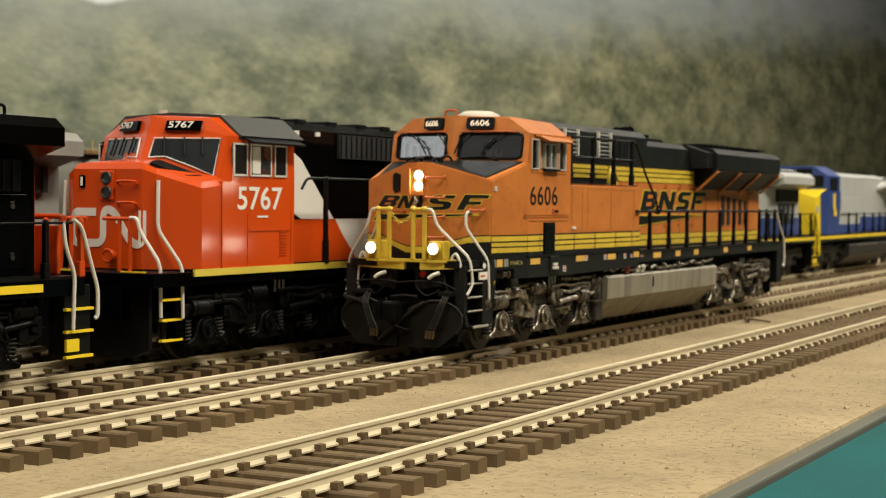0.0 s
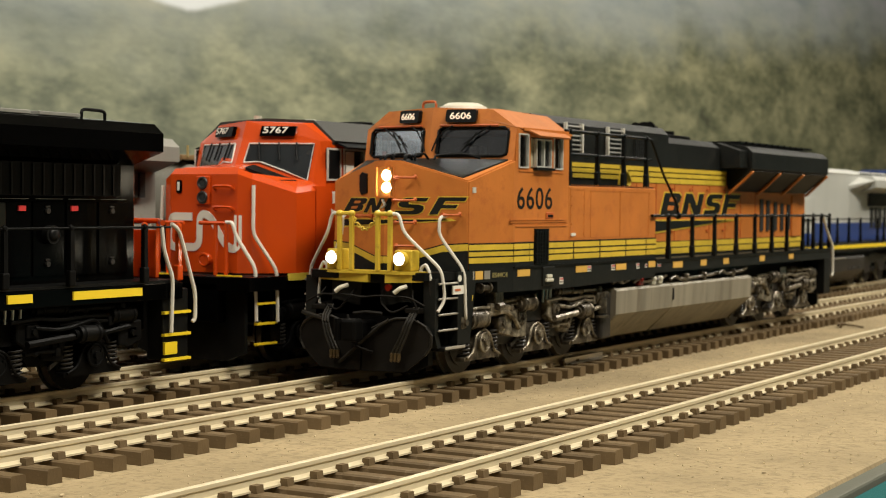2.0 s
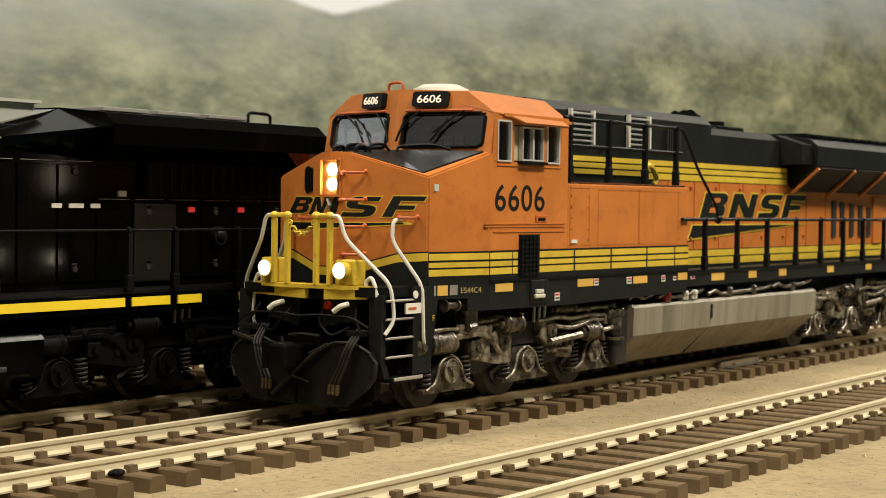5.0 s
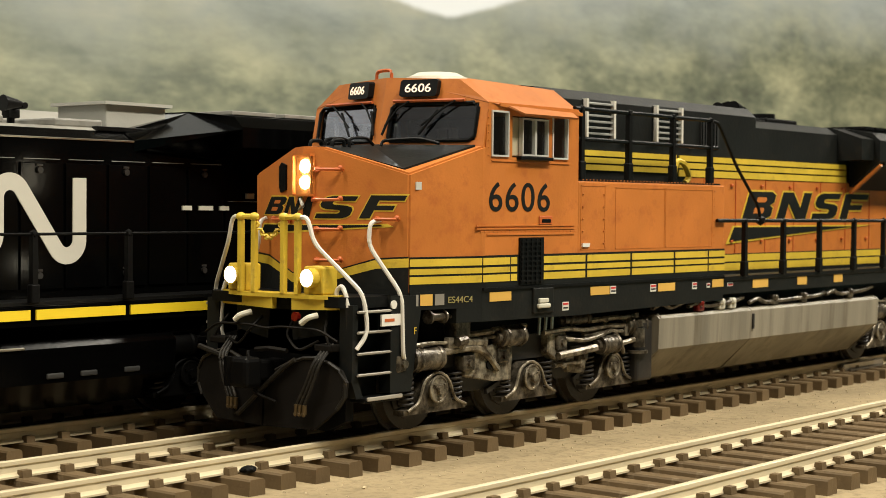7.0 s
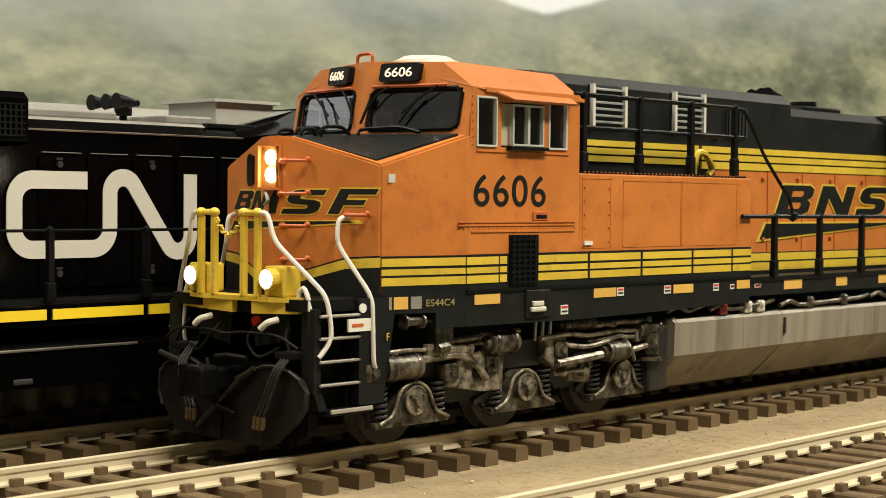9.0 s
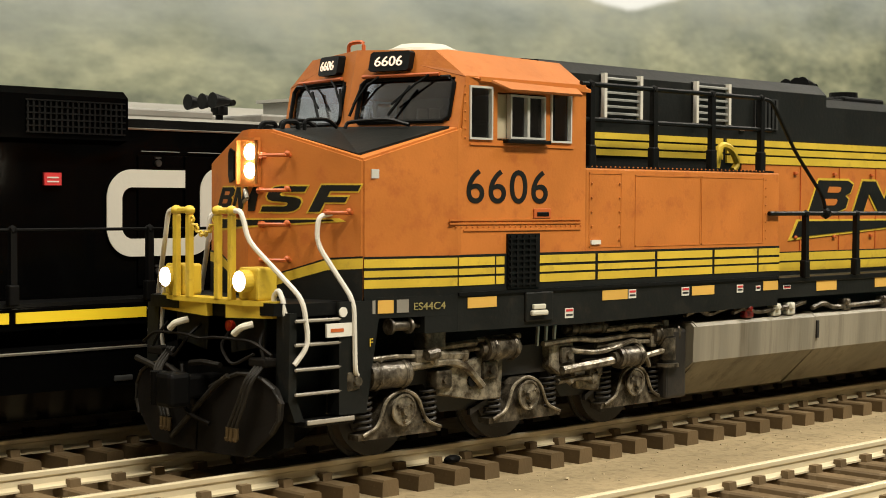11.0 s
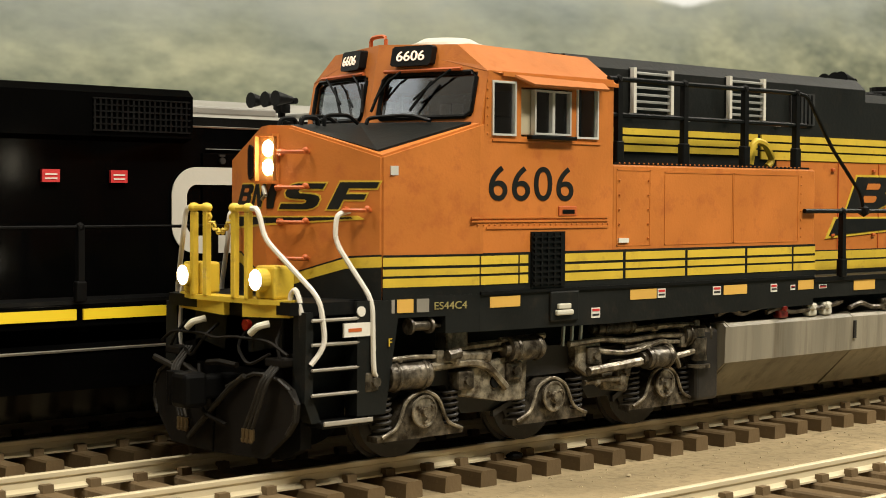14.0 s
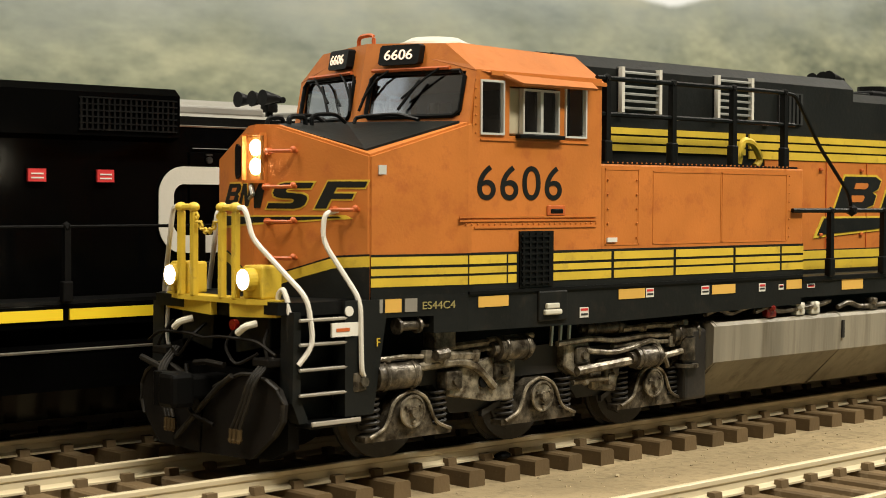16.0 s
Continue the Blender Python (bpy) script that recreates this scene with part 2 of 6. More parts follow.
bm = B(); box(bm, -1500, 6200, -101, 790, GROUND_Z - 18, GROUND_Z, 0.8)
plain("ground", bm, TAN, "tan painted layout board with fine gritty texture", "ground", "structure")
bm = B(); box(bm, -1500, 6200, -104, -101.2, -60, GROUND_Z - 0.4, 0.4)
plain("trim", bm, mat("board_edge_grey", (0.085, 0.085, 0.062), 0.8, var=0.15, scale=50), "grey edging strip along the layout board", "trim", "structure")
bm = B(); box(bm, -1500, 6200, -420, -104.2, -30, -5.2, 1.0)
plain("table", bm, TEAL, "teal cloth-covered shelf in front of the board", "shelf", "structure")
bm = B(); box(bm, -1800, 6300, -2600, 900, -1160, -1100); plain("floor", bm, FLOORM, "dark carpeted room floor", "floor", "structure")
bm = B(); box(bm, -1800, 6300, -2600, 900, 1500, 1560); plain("ceiling", bm, CEILING, "plain white room ceiling", "ceiling", "structure")
# Unseen wall, made dark so the near windshield reflects black.
bm = B(); box(bm, -1860, -1800, -2600, 900, -1100, 1500); plain("wall_west", bm, mat("darkened_wall", (0.05, 0.048, 0.045), 0.8, var=0.1, scale=8), "unseen west wall, darkened for the windshield reflection", "wall", "structure")
bm = B(); box(bm, 6300, 6360, -2600, 900, -1100, 1500); plain("wall_east", bm, WALLPAINT, "plain beige room wall", "wall", "structure")
bm = B(); box(bm, -1800, 6300, -2660, -2600, -1100, 1500); plain("wall_south", bm, WALLPAINT, "plain beige room wall", "wall", "structure")
bm = B(); box(bm, -1800, 6300, 800, 860, -1100, 1500); plain("wall_north", bm, WALLPAINT, "beige room wall behind the painted backdrop", "wall", "structure")


def mural_material():
    """A printed landscape: bushes below, misty hills, a pale sky over the ridge."""
    m = bpy.data.materials.new("landscape_print")
    m.use_nodes = True
    nt = m.node_tree
    b = nt.nodes["Principled BSDF"]
    b.inputs["Roughness"].default_value = 0.85
    b.inputs["Specular IOR Level"].default_value = 0.15
    N, L = nt.nodes.new, nt.links.new
    tc = N("ShaderNodeTexCoord")
    sep = N("ShaderNodeSeparateXYZ"); L(tc.outputs["Object"], sep.inputs[0])

    def math_(op, a, b2):
        n = N("ShaderNodeMath"); n.operation = op
        for i, v in enumerate((a, b2)):
            if isinstance(v, (int, float)): n.inputs[i].default_value = v
            else: L(v, n.inputs[i])
        return n.outputs[0]

    def noise_(scale, detail, stretch=(1, 1, 1), rough=0.55):
        mp = N("ShaderNodeMapping"); mp.inputs["Scale"].default_value = stretch
        L(tc.outputs["Object"], mp.inputs[0])
        n = N("ShaderNodeTexNoise"); n.inputs["Scale"].default_value = scale; n.inputs["Detail"].default_value = detail
        n.inputs["Roughness"].default_value = rough
        L(mp.outputs[0], n.inputs["Vector"]); return n.outputs[0]

    def ramp(fac, stops):
        r = N("ShaderNodeValToRGB"); L(fac, r.inputs[0])
        while len(r.color_ramp.elements) < len(stops): r.color_ramp.elements.new(0.5)
        for e, (p, col) in zip(r.color_ramp.elements, stops): e.position, e.color = p, (*col, 1)
        return r.outputs[0]

    def mix(fac, a, c):
        n = N("ShaderNodeMix"); n.data_type = "RGBA"
        L(fac, n.inputs[0]); L(a, n.inputs[6]); L(c, n.inputs[7]); return n.outputs[2]

    x, z = sep.outputs[0], sep.outputs[2]
    clump = noise_(21, 3, (0.4, 1, 1))
    leaf = noise_(95, 4, (0.4, 1, 1), 0.7)
    bush = ramp(math_("ADD", math_("MULTIPLY", clump, 0.60), math_("MULTIPLY", leaf, 0.40)),
                [(0.33, (0.095, 0.110, 0.092)), (0.44, (0.172, 0.194, 0.150)), (0.54, (0.275, 0.298, 0.216)), (0.68, (0.440, 0.448, 0.315))])
    grey = ramp(noise_(15, 6, (0.4, 1, 1.2), 0.65), [(0.35, (0.231, 0.264, 0.250)), (0.5, (0.337, 0.373, 0.348)), (0.66, (0.443, 0.459, 0.383))])
    misty = ramp(noise_(6, 6, (0.45, 1, 2.0), 0.62), [(0.35, (0.269, 0.324, 0.365)), (0.5, (0.405, 0.448, 0.467)), (0.66, (0.485, 0.493, 0.552))])
    sky = ramp(z, [(0.0, (0.80, 0.85, 0.90)), (1.0, (0.84, 0.90, 0.96))])
    wob = math_("MULTIPLY", math_("SUBTRACT", noise_(6, 4), 0.5), 0.10)
    zz = math_("ADD", z, wob)
    # the bushes rise to the right, where the print comes nearer
    far = math_("MULTIPLY", math_("MAXIMUM", math_("SUBTRACT", x, 0.6), 0.0), 0.085)
    r1 = N("ShaderNodeMapRange"); r1.interpolation_type = "SMOOTHSTEP"
    L(math_("SUBTRACT", zz, far), r1.inputs[0]); r1.inputs[1].default_value, r1.inputs[2].default_value = 0.095, 0.195
    r2 = N("ShaderNodeMapRange"); r2.interpolation_type = "SMOOTHSTEP"
    L(math_("SUBTRACT", zz, far), r2.inputs[0]); r2.inputs[1].default_value, r2.inputs[2].default_value = 0.150, 0.255
    # ridge: a dip in the skyline
    rise = math_("MULTIPLY", math_("POWER", math_("MAXIMUM", math_("SUBTRACT", x, 1.06), 0.0), 1.25), 0.42)
    fall = math_("MULTIPLY", math_("MAXIMUM", math_("SUBTRACT", 1.06, x), 0.0), 0.10)
    ridge = math_("ADD", 0.206, math_("ADD", rise, fall))
    r3 = N("ShaderNodeMapRange"); r3.interpolation_type = "SMOOTHSTEP"
    over = math_("SUBTRACT", math_("ADD", z, math_("MULTIPLY", math_("SUBTRACT", noise_(14, 3), 0.5), 0.012)), ridge)
    L(over, r3.inputs[0]); r3.inputs[1].default_value, r3.inputs[2].default_value = -0.003, 0.004
    r4 = N("ShaderNodeMapRange"); L(math_("ADD", x, math_("MULTIPLY", noise_(3, 3), 0.8)), r4.inputs[0]); r4.inputs[1].default_value, r4.inputs[2].default_value = 1.3, 2.9
    wood = ramp(math_("ADD", math_("MULTIPLY", clump, 0.60), math_("MULTIPLY", leaf, 0.40)),
                [(0.33, (0.080, 0.088, 0.058)), (0.44, (0.152, 0.163, 0.098)), (0.54, (0.250, 0.255, 0.155)), (0.68, (0.390, 0.375, 0.228))])
    bush = mix(r4.outputs[0], bush, wood)
    col = mix(r1.outputs[0], bush, grey)
    col = mix(r2.outputs[0], col, misty)
    col = mix(r3.outputs[0], col, sky)
    L(col, b.inputs["Base Color"])
    return m


bm = B(); box(bm, -1500, 6200, 775, 779, -60, 900)
plain("backdrop", bm, mural_material(), "printed landscape backdrop of bushes and misty hills", "backdrop", "structure")


# ---- tracks ----
def rail_profile(yc):
    h = [(-1.15, -2.1), (-1.15, -1.85), (-0.32, -1.5), (-0.26, -0.75), (-0.48, -0.55), (-0.48, -0.08), (-0.38, 0), (0.38, 0), (0.48, -0.08), (0.48, -0.55), (0.26, -0.75), (0.32, -1.5), (1.15, -1.85), (1.15, -2.1)]
    return [(yc + a, b) for a, b in h]


def tie_mesh(seed):
    rnd = random.Random(seed)
    bm = B()
    j = [rnd.uniform(-0.12, 0.12) for _ in range(4)]
    w = 1.32
    top, low = -2.12, -4.4
    slab_y(bm, [(-w - 0.1, low), (w + 0.1, low), (w + j[0] * .4, top - 0.25), (w - 0.25, top), (-w + 0.25, top), (-w + j[1] * .4, top - 0.25)], -15 + j[2], 15 + j[3])
    for y in (-8.7, 8.7):
        for s in (-1, 1):
            yy = y + s * 1.35
            slab_x(bm, [(yy - .62, top - .1), (yy + .62, top - .1), (yy + .50, top + 0.95), (yy - .50, top + 0.95)], -0.72, 0.72)
    return finish("tie", bm, TIE)


TIES = [tie_mesh(k) for k in range(5)]


def track(name, y, x0, x1, label, parts_from, parts_to):
    t = thing(name, 0, y, 0, label, "railway track", "parallel tracks", "structure")
    for yc in (-8.7, 8.7):
        bm = B(); slab_x(bm, rail_profile(yc), x0, x1)
        part("rail", bm, RAILSIDE, t, "nickel-silver rail")
    rnd = random.Random(int(y) + 500)
    loose = B()
    n = int((x1 - x0) / 6.2)
    for k in range(n):
        x = 3.0 + 6.2 * (k + int(x0 / 6.2)) + rnd.uniform(-0.15, 0.15)
        if parts_from <= x <= parts_to:
            ob = new("tie", TIES[rnd.randrange(5)])
            ob.parent = t
            ob.location = (x * K, rnd.uniform(-0.3, 0.3) * K, 0)
            ob.rotation_euler = (0, 0, rnd.uniform(-0.012, 0.012))
        else:
            box(loose, x - 1.32, x + 1.32, -15, 15, -4.4, -2.12)
    ob = part("tie_row", loose, TIE, t)
    tagged(ob, "far run of brown plastic ties", kind="stuff")
    return t


track("track", 0, -200, 3000, "model railway track with brown plastic ties", -40, 1000)
track("track", 42, -200, 3000, "model railway track under the black locomotives", -20, 900)
track("track", -55, -200, 2200, "empty model railway track near the board edge", -20, 700)
track("track", 84, -200, 3000, "model railway track behind the parked trains", 120, 300)

# loose grit on the board
rnd = random.Random(7)
bm = B()
for k in range(4200):
    x = rnd.uniform(-20, 500); y = rnd.choice((rnd.uniform(-39, -16), rnd.uniform(-100, -72), rnd.uniform(16, 26), rnd.uniform(-6.5, 6.5)))
    r = rnd.uniform(0.06, 0.17) if rnd.random() < 0.992 else rnd.uniform(0.25, 0.45)
    vs = bmesh.ops.create_cube(bm, size=r * 1.6)["verts"]
    rot = Euler((rnd.random() * 3, rnd.random() * 3, rnd.random() * 3)).to_matrix()
    for v in vs:
        v.co = rot @ v.co + Vector((x, y, GROUND_Z + r * 0.25))
GRIT = mat("grit", (0.42, 0.335, 0.20), 0.9, var=0.45, scale=300)
plain("gravel", bm, GRIT, "fine tan grit scattered between the tracks", "gravel", "stuff")

# small litter on the track
bm = B(); ball(bm, (49.2, -10.6, -1.75), 1.0, 2, (1.3, 0.8, 0.55))
for v in bm.verts:
    v.co += Vector((noise.noise(v.co * 2.0), noise.noise(v.co * 2.3 + Vector((5, 0, 0))), 0)) * 0.2
plain("pebble", bm, MATTEBLACK, "small black pebble on a tie beside the rail", "pebble")
bm = B(); box(bm, 226, 246, -10.6, -9.9, -2.1, -0.5, 0.15); box(bm, 228, 244, -11.3, -10.5, -2.1, -1.7, 0.1)
plain("rail_joiner", bm, STEEL, "bright metal rail joiner beside the rail", "rail joiner")
bm = B(); rod(bm, curve_pts([(398, -21, -3.7), (404, -18, -3.2), (409, -19, -3.6), (414, -16, -3.9)]), 0.45, 6); rod(bm, [(404, -18, -3.2), (403, -24, -3.6), (401, -27, -3.8)], 0.3, 6)
plain("twig", bm, TIE, "dry brown twig lying on the board", "twig")


# ---- locomotives ----
def coil(bm, x, y, z0, z1, r, turns=5):
    pts = []
    n = turns * 10
    for k in range(n + 1):
        a = 2 * math.pi * k / 10
        pts.append((x + r * math.cos(a), y + r * math.sin(a), z0 + (z1 - z0) * k / n))
    rod(bm, pts, 0.2, 5)


def truck(loco, xc, frame_mat, fine=True, far_side=True):
    """A three-axle truck; its parts are drawn about its own centre. Returns its wheelsets."""
    bm = B()
    box(bm, -30, 30, -4, 4, 8, 13)
    for sy in ((-1, 1) if far_side else (-1,)):
        y0, y1 = sorted((sy * 11.8, sy * 13.4))
        slab_y(bm, [(-33.5, 9.2), (-33.5, 12.2), (-27, 13.2), (-20, 12.2), (-12, 11.6), (-6, 12.8), (6, 12.8), (12, 12.0), (22, 12.6), (29, 13.2), (34, 11.8), (34, 8.6), (30, 7.8), (27, 9.0), (18, 9.0), (15, 5.2), (8.5, 5.2), (5.5, 9.0), (-5.5, 9.0), (-8.5, 5.0), (-15, 5.2), (-18, 9.0), (-28, 9.0)], y0, y1)
    # Main frame takes a darker colour as recess shade behind plates and pipes.
    t = part("truck", bm, DARKIRON if frame_mat is GRIME else frame_mat, loco, "weathered three-axle truck frame, darkened for recess shade" if frame_mat is GRIME else "black three-axle truck frame")
    t.location = (xc * K, 0, 0)
    sets = []
    for ax in (-22.9, 0, 22.8):
        bm = B()
        for s in (-1, 1):
            disc(bm, (0, s * 8.75, 0), "y", 6.1, 1.6, 32)
            disc(bm, (0, s * 7.8, 0), "y", 6.65, 0.45, 32)
            disc(bm, (0, s * 9.7, 0), "y", 4.6, 0.4, 24, 4.6)
            for k in range(6):
                a = k * math.pi / 3
                disc(bm, (3.2 * math.cos(a), s * 9.95, 3.2 * math.sin(a)), "y", 0.55, 0.25, 8)
        disc(bm, (0, 0, 0), "y", 1.2, 26, 12)
        w = part("wheelset", bm, MATTEBLACK if frame_mat is MATTEBLACK else DARKIRON, t, "", True)
        w.location = (ax * K, 0, 6.1 * K)
        w.data.materials.append(STEEL)
        for f in w.data.polygons:
            if math.hypot(f.center.x, f.center.z) > 5.9 * K and abs(f.normal.y) < .5:
                f.material_index = 1
        sets.append(w)
        if not fine:
            continue
        for sy in (-1,):
            bm = B()
            slab_y(bm, [(ax - 7, 3.0), (ax + 7, 3.0), (ax + 7, 3.7), (ax + 3.9, 4.3), (ax + 2.7, 7.9), (ax + 1.6, 8.7), (ax - 1.6, 8.7), (ax - 2.7, 7.9), (ax - 3.9, 4.3), (ax - 7, 3.7)], -14.5, -12.6)
            j = part("journal_box", bm, frame_mat, t)
            bm = B()
            disc(bm, (ax, -14.9, 6.3), "y", 1.7, 0.7, 20); ring(bm, (ax, -15.2, 6.3), "y", 1.85, 0.2, 20)
            disc(bm, (ax, -15.6, 6.3), "y", 0.7, 0.6, 10)
            for k in range(3):
                a = k * 2.094 + .5
                disc(bm, (ax + 1.3 * math.cos(a), -15.5, 6.3 + 1.3 * math.sin(a)), "y", 0.28, 0.3, 6)
            part("bearing_cap", bm, WORN if frame_mat is GRIME else frame_mat, t, "", True)
            bm = B()
            rod(bm, curve_pts([(ax - 6.6, -14.9, 3.6), (ax - 4.0, -14.9, 4.6), (ax - 2.7, -14.8, 7.8), (ax, -14.8, 8.9), (ax + 2.7, -14.8, 7.8), (ax + 4.0, -14.9, 4.6), (ax + 6.6, -14.9, 3.6)]), 0.24, 6)
            part("pedestal_strap", bm, WORN if frame_mat is GRIME else frame_mat, t, "", True)
            for dx in (-5.5, 5.5):
                bm = B()
                coil(bm, ax + dx, -13.6, 4.0, 8.4, 1.05, 6)
                part("spring", bm, DARKIRON, t, "dark coil spring", True)
    if fine:
        plates = (([(-17, 7.6), (-9.5, 6.4), (-5.0, 6.2), (-4.6, 11.8), (-8, 12.4), (-16, 10.8)], -14.9), ([(4.6, 9.6), (4.6, 12.8), (9.4, 13), (10.2, 8.8), (7, 8.2)], -14.9), ([(28.6, 7.6), (28.6, 11.4), (34.6, 11.8), (34.6, 8.2), (31, 7.0)], -15.4), ([(-33.5, 7.4), (-33.2, 11.4), (-29.5, 11.4), (-28.6, 9.2), (-31, 6.6)], -14.6), ([(11, 6.2), (10.4, 9.0), (16.6, 9.2), (15.6, 5.6)], -14.4))
        for pts, yy in plates:
            bm = B(); slab_y(bm, pts, yy, -13.0)
            bmesh.ops.bevel(bm, geom=bm.edges[:], offset=0.25, segments=1, affect="EDGES")
            part("gusset_plate", bm, WORN if frame_mat is GRIME else frame_mat, t, "worn gusset plate, lightened as if lit" if frame_mat is GRIME else "")
        bm = B(); disc(bm, (-10.8, -14.95, 9.0), "y", .75, .5, 12); part("sight_hole", bm, VOID, t)
        for x, ln, z, r, y in ((-25.5, 6.5, 10.8, 1.75, -14.4), (-6.0, 5.6, 13.0, 1.55, -15.2), (29.5, 6, 12.9, 1.6, -14.6), (20.0, 5.0, 10.2, 1.45, -15.8), (12.5, 7.5, 14.6, 0.95, -14.4)):
            bm = B()
            disc(bm, (x, y, z), "x", r, ln, 18); disc(bm, (x - ln / 2 - .4, y, z), "x", r * .6, 0.9, 14); disc(bm, (x + ln / 2 + .5, y, z), "x", r * .45, 1.2, 12)
            ring(bm, (x - ln * .3, y, z), "x", r, 0.22, 18, 5); ring(bm, (x + ln * .38, y, z), "x", r, 0.25, 18, 5)
            part("brake_cylinder", bm, frame_mat, t, "", True)
        for pts, r in (([(-22, -15.2, 11.6), (-15, -15.4, 11.9), (-12, -15.2, 11.0), (-9, -15.2, 8.2)], 0.55), ([(2.5, -15.4, 13.0), (9, -15.6, 13.4), (14, -15.4, 12.8), (20, -15.4, 13.2), (26, -15.2, 13.0)], 0.42),
                       ([(8, -15.6, 11.8), (13, -15.8, 11.2), (17, -15.8, 11.6), (22, -15.6, 12.6), (24, -15.8, 10.5), (25.5, -15.4, 8.5)], 0.38), ([(6, -15.8, 9.2), (16.5, -16.0, 9.9)], 0.62),
                       ([(-10, -15.0, 14.2), (-2, -15.2, 14.4)], 0.4), ([(-18, -14.8, 13.6), (-10, -14.9, 13.9)], 0.5), ([(24, -15.6, 10.0), (31, -15.6, 10.8)], 0.45)):
            bm = B(); rod(bm, curve_pts(pts, 4), r, 7)
            part("brake_pipe", bm, WORN if frame_mat is GRIME else frame_mat, t, "", True)
        for x in (1.5, 3.2, 4.9):
            bm = B(); rod(bm, [(x, -15.2, 12.8), (x + .2, -15.2, 15.6)], 0.28, 6); part("bolt", bm, STEEL, t)
        for x, z in ((-16, 9.6), (-7.5, 10.2), (7.8, 11.2), (13.8, 9.0), (32, 9.6), (-31, 10.5)):
            bm = B(); box(bm, x - 1.4, x + 1.4, -15.4, -13.2, z - 1.2, z + 1.2, 0.3); disc(bm, (x, -15.6, z), "y", 0.6, .5, 8)
            part("bracket", bm, frame_mat, t)
        for x0, x1, z, r in ((-21, -12, 12.4, .7), (-14, -7, 12.9, .3), (14, 27, 12.0, .35), (6, 14, 7.6, .4), (-30, -20, 12.8, .3), (16, 30, 14.2, .45)):
            bm = B(); rod(bm, [(x0, -15.0, z), ((x0 + x1) / 2, -15.2, z + .25), (x1, -15.0, z)], r, 7); ball(bm, (x0 + (x1 - x0) * .3, -15.1, z), r * 1.7, 1); box(bm, x1 - 1.2, x1, -15.6, -14.6, z - .8, z + .8, .15)
            part("brake_rod", bm, WORN if frame_mat is GRIME else frame_mat, t, "", True)
        bm = B()
        slab_y(bm, [(-10, 4.4), (-4, 6.6), (-4, 7.2), (-10, 5.2)], -14, -13.4); slab_y(bm, [(13, 4.4), (17, 6.6), (17, 7.2), (13, 5.2)], -14, -13.4)
        part("brake_lever", bm, DARKIRON, t)
    return sets


def handrail(loco, pts, r, material, label="", bend=True):
    bm = B(); rod(bm, curve_pts(pts) if bend else pts, r, 7)
    return part("handrail", bm, material, loco, label, True)


def stanchion(loco, x, y, z0, z1, material=None):
    """A handrail post with a swelling foot."""
    bm = B()
    s = 1 if y > 0 else -1
    slab_x(bm, [(y - .45, z0), (y + .45, z0), (y + .40, z1), (y - .40, z1)], x - .45, x + .45)
    box(bm, x - .75, x + .75, y - .55, y + .55, z0, z0 + (z1 - z0) * .28, 0.2)
    ball(bm, (x, y, z1), 0.68, 1)
    return part("stanchion", bm, material or BLACK, loco)


def facet_plate(bm, p0, p1, pts, d0, d1, lean=0.0, z_ref=0.0):
    """A thin plate on an upright facet from p0 to p1 in plan: outline in (share of the facet, height), between two offsets outwards."""
    p0, p1 = Vector((*p0, 0)), Vector((*p1, 0))
    t = (p1 - p0)
    n = Vector((t.y, -t.x, 0)).normalized()
    if n.x > 0:
        n = -n
    rings = []
    for d in (d0, d1):
        rings.append([p0 + t * u + n * d + Vector((lean * (z - z_ref), 0, z)) for u, z in pts])
    loft(bm, rings)


def slanted(u, w, z0, z1, sl, g=0.0):
    return [(u - g, z0 - g), (u + w + g, z0 - g), (u + w + sl + g, z1 + g), (u + sl - g, z1 + g)]


def wall_with_holes(bm, xs, zs, holes, y0, y1, side):
    """A wall of cells in x and z with some left open; its front corner leans in above the nose."""
    grid = {}
    for i, x in enumerate(xs):
        for j, z in enumerate(zs):
            xx, dy = x, 0.0
            if i == 0 and z > 40.5:
                xx, dy = 36.1 + .2 * (z - 41.5) + .05, -side * 0.08
            for k, y in enumerate((y0, y1)):
                grid[i, j, k] = bm.verts.new((xx, y + dy, z))
    solid = {(i, j) for i in range(len(xs) - 1) for j in range(len(zs) - 1)} - holes
    for i, j in solid:
        for k in (0, 1):
            bm.faces.new((grid[i, j, k], grid[i + 1, j, k], grid[i + 1, j + 1, k], grid[i, j + 1, k]))
        for (di, dj), (p, q) in (((-1, 0), ((i, j), (i, j + 1))), ((1, 0), ((i + 1, j), (i + 1, j + 1))), ((0, -1), ((i, j), (i + 1, j))), ((0, 1), ((i, j + 1), (i + 1, j + 1)))):
            if (i + di, j + dj) not in solid:
                bm.faces.new((grid[p[0], p[1], 0], grid[q[0], q[1], 0], grid[q[0], q[1], 1], grid[p[0], p[1], 1]))


def digits(name, text, size, x, y, z, step, material, parent, stretch, bold):
    for k, c in enumerate(text):
        lettering(name, c, size, Matrix.Translation((x + k * step, y, z)) @ pose(0, 0, 0, 90, 0, 0), material, parent, 0.1, stretch, "", bold)


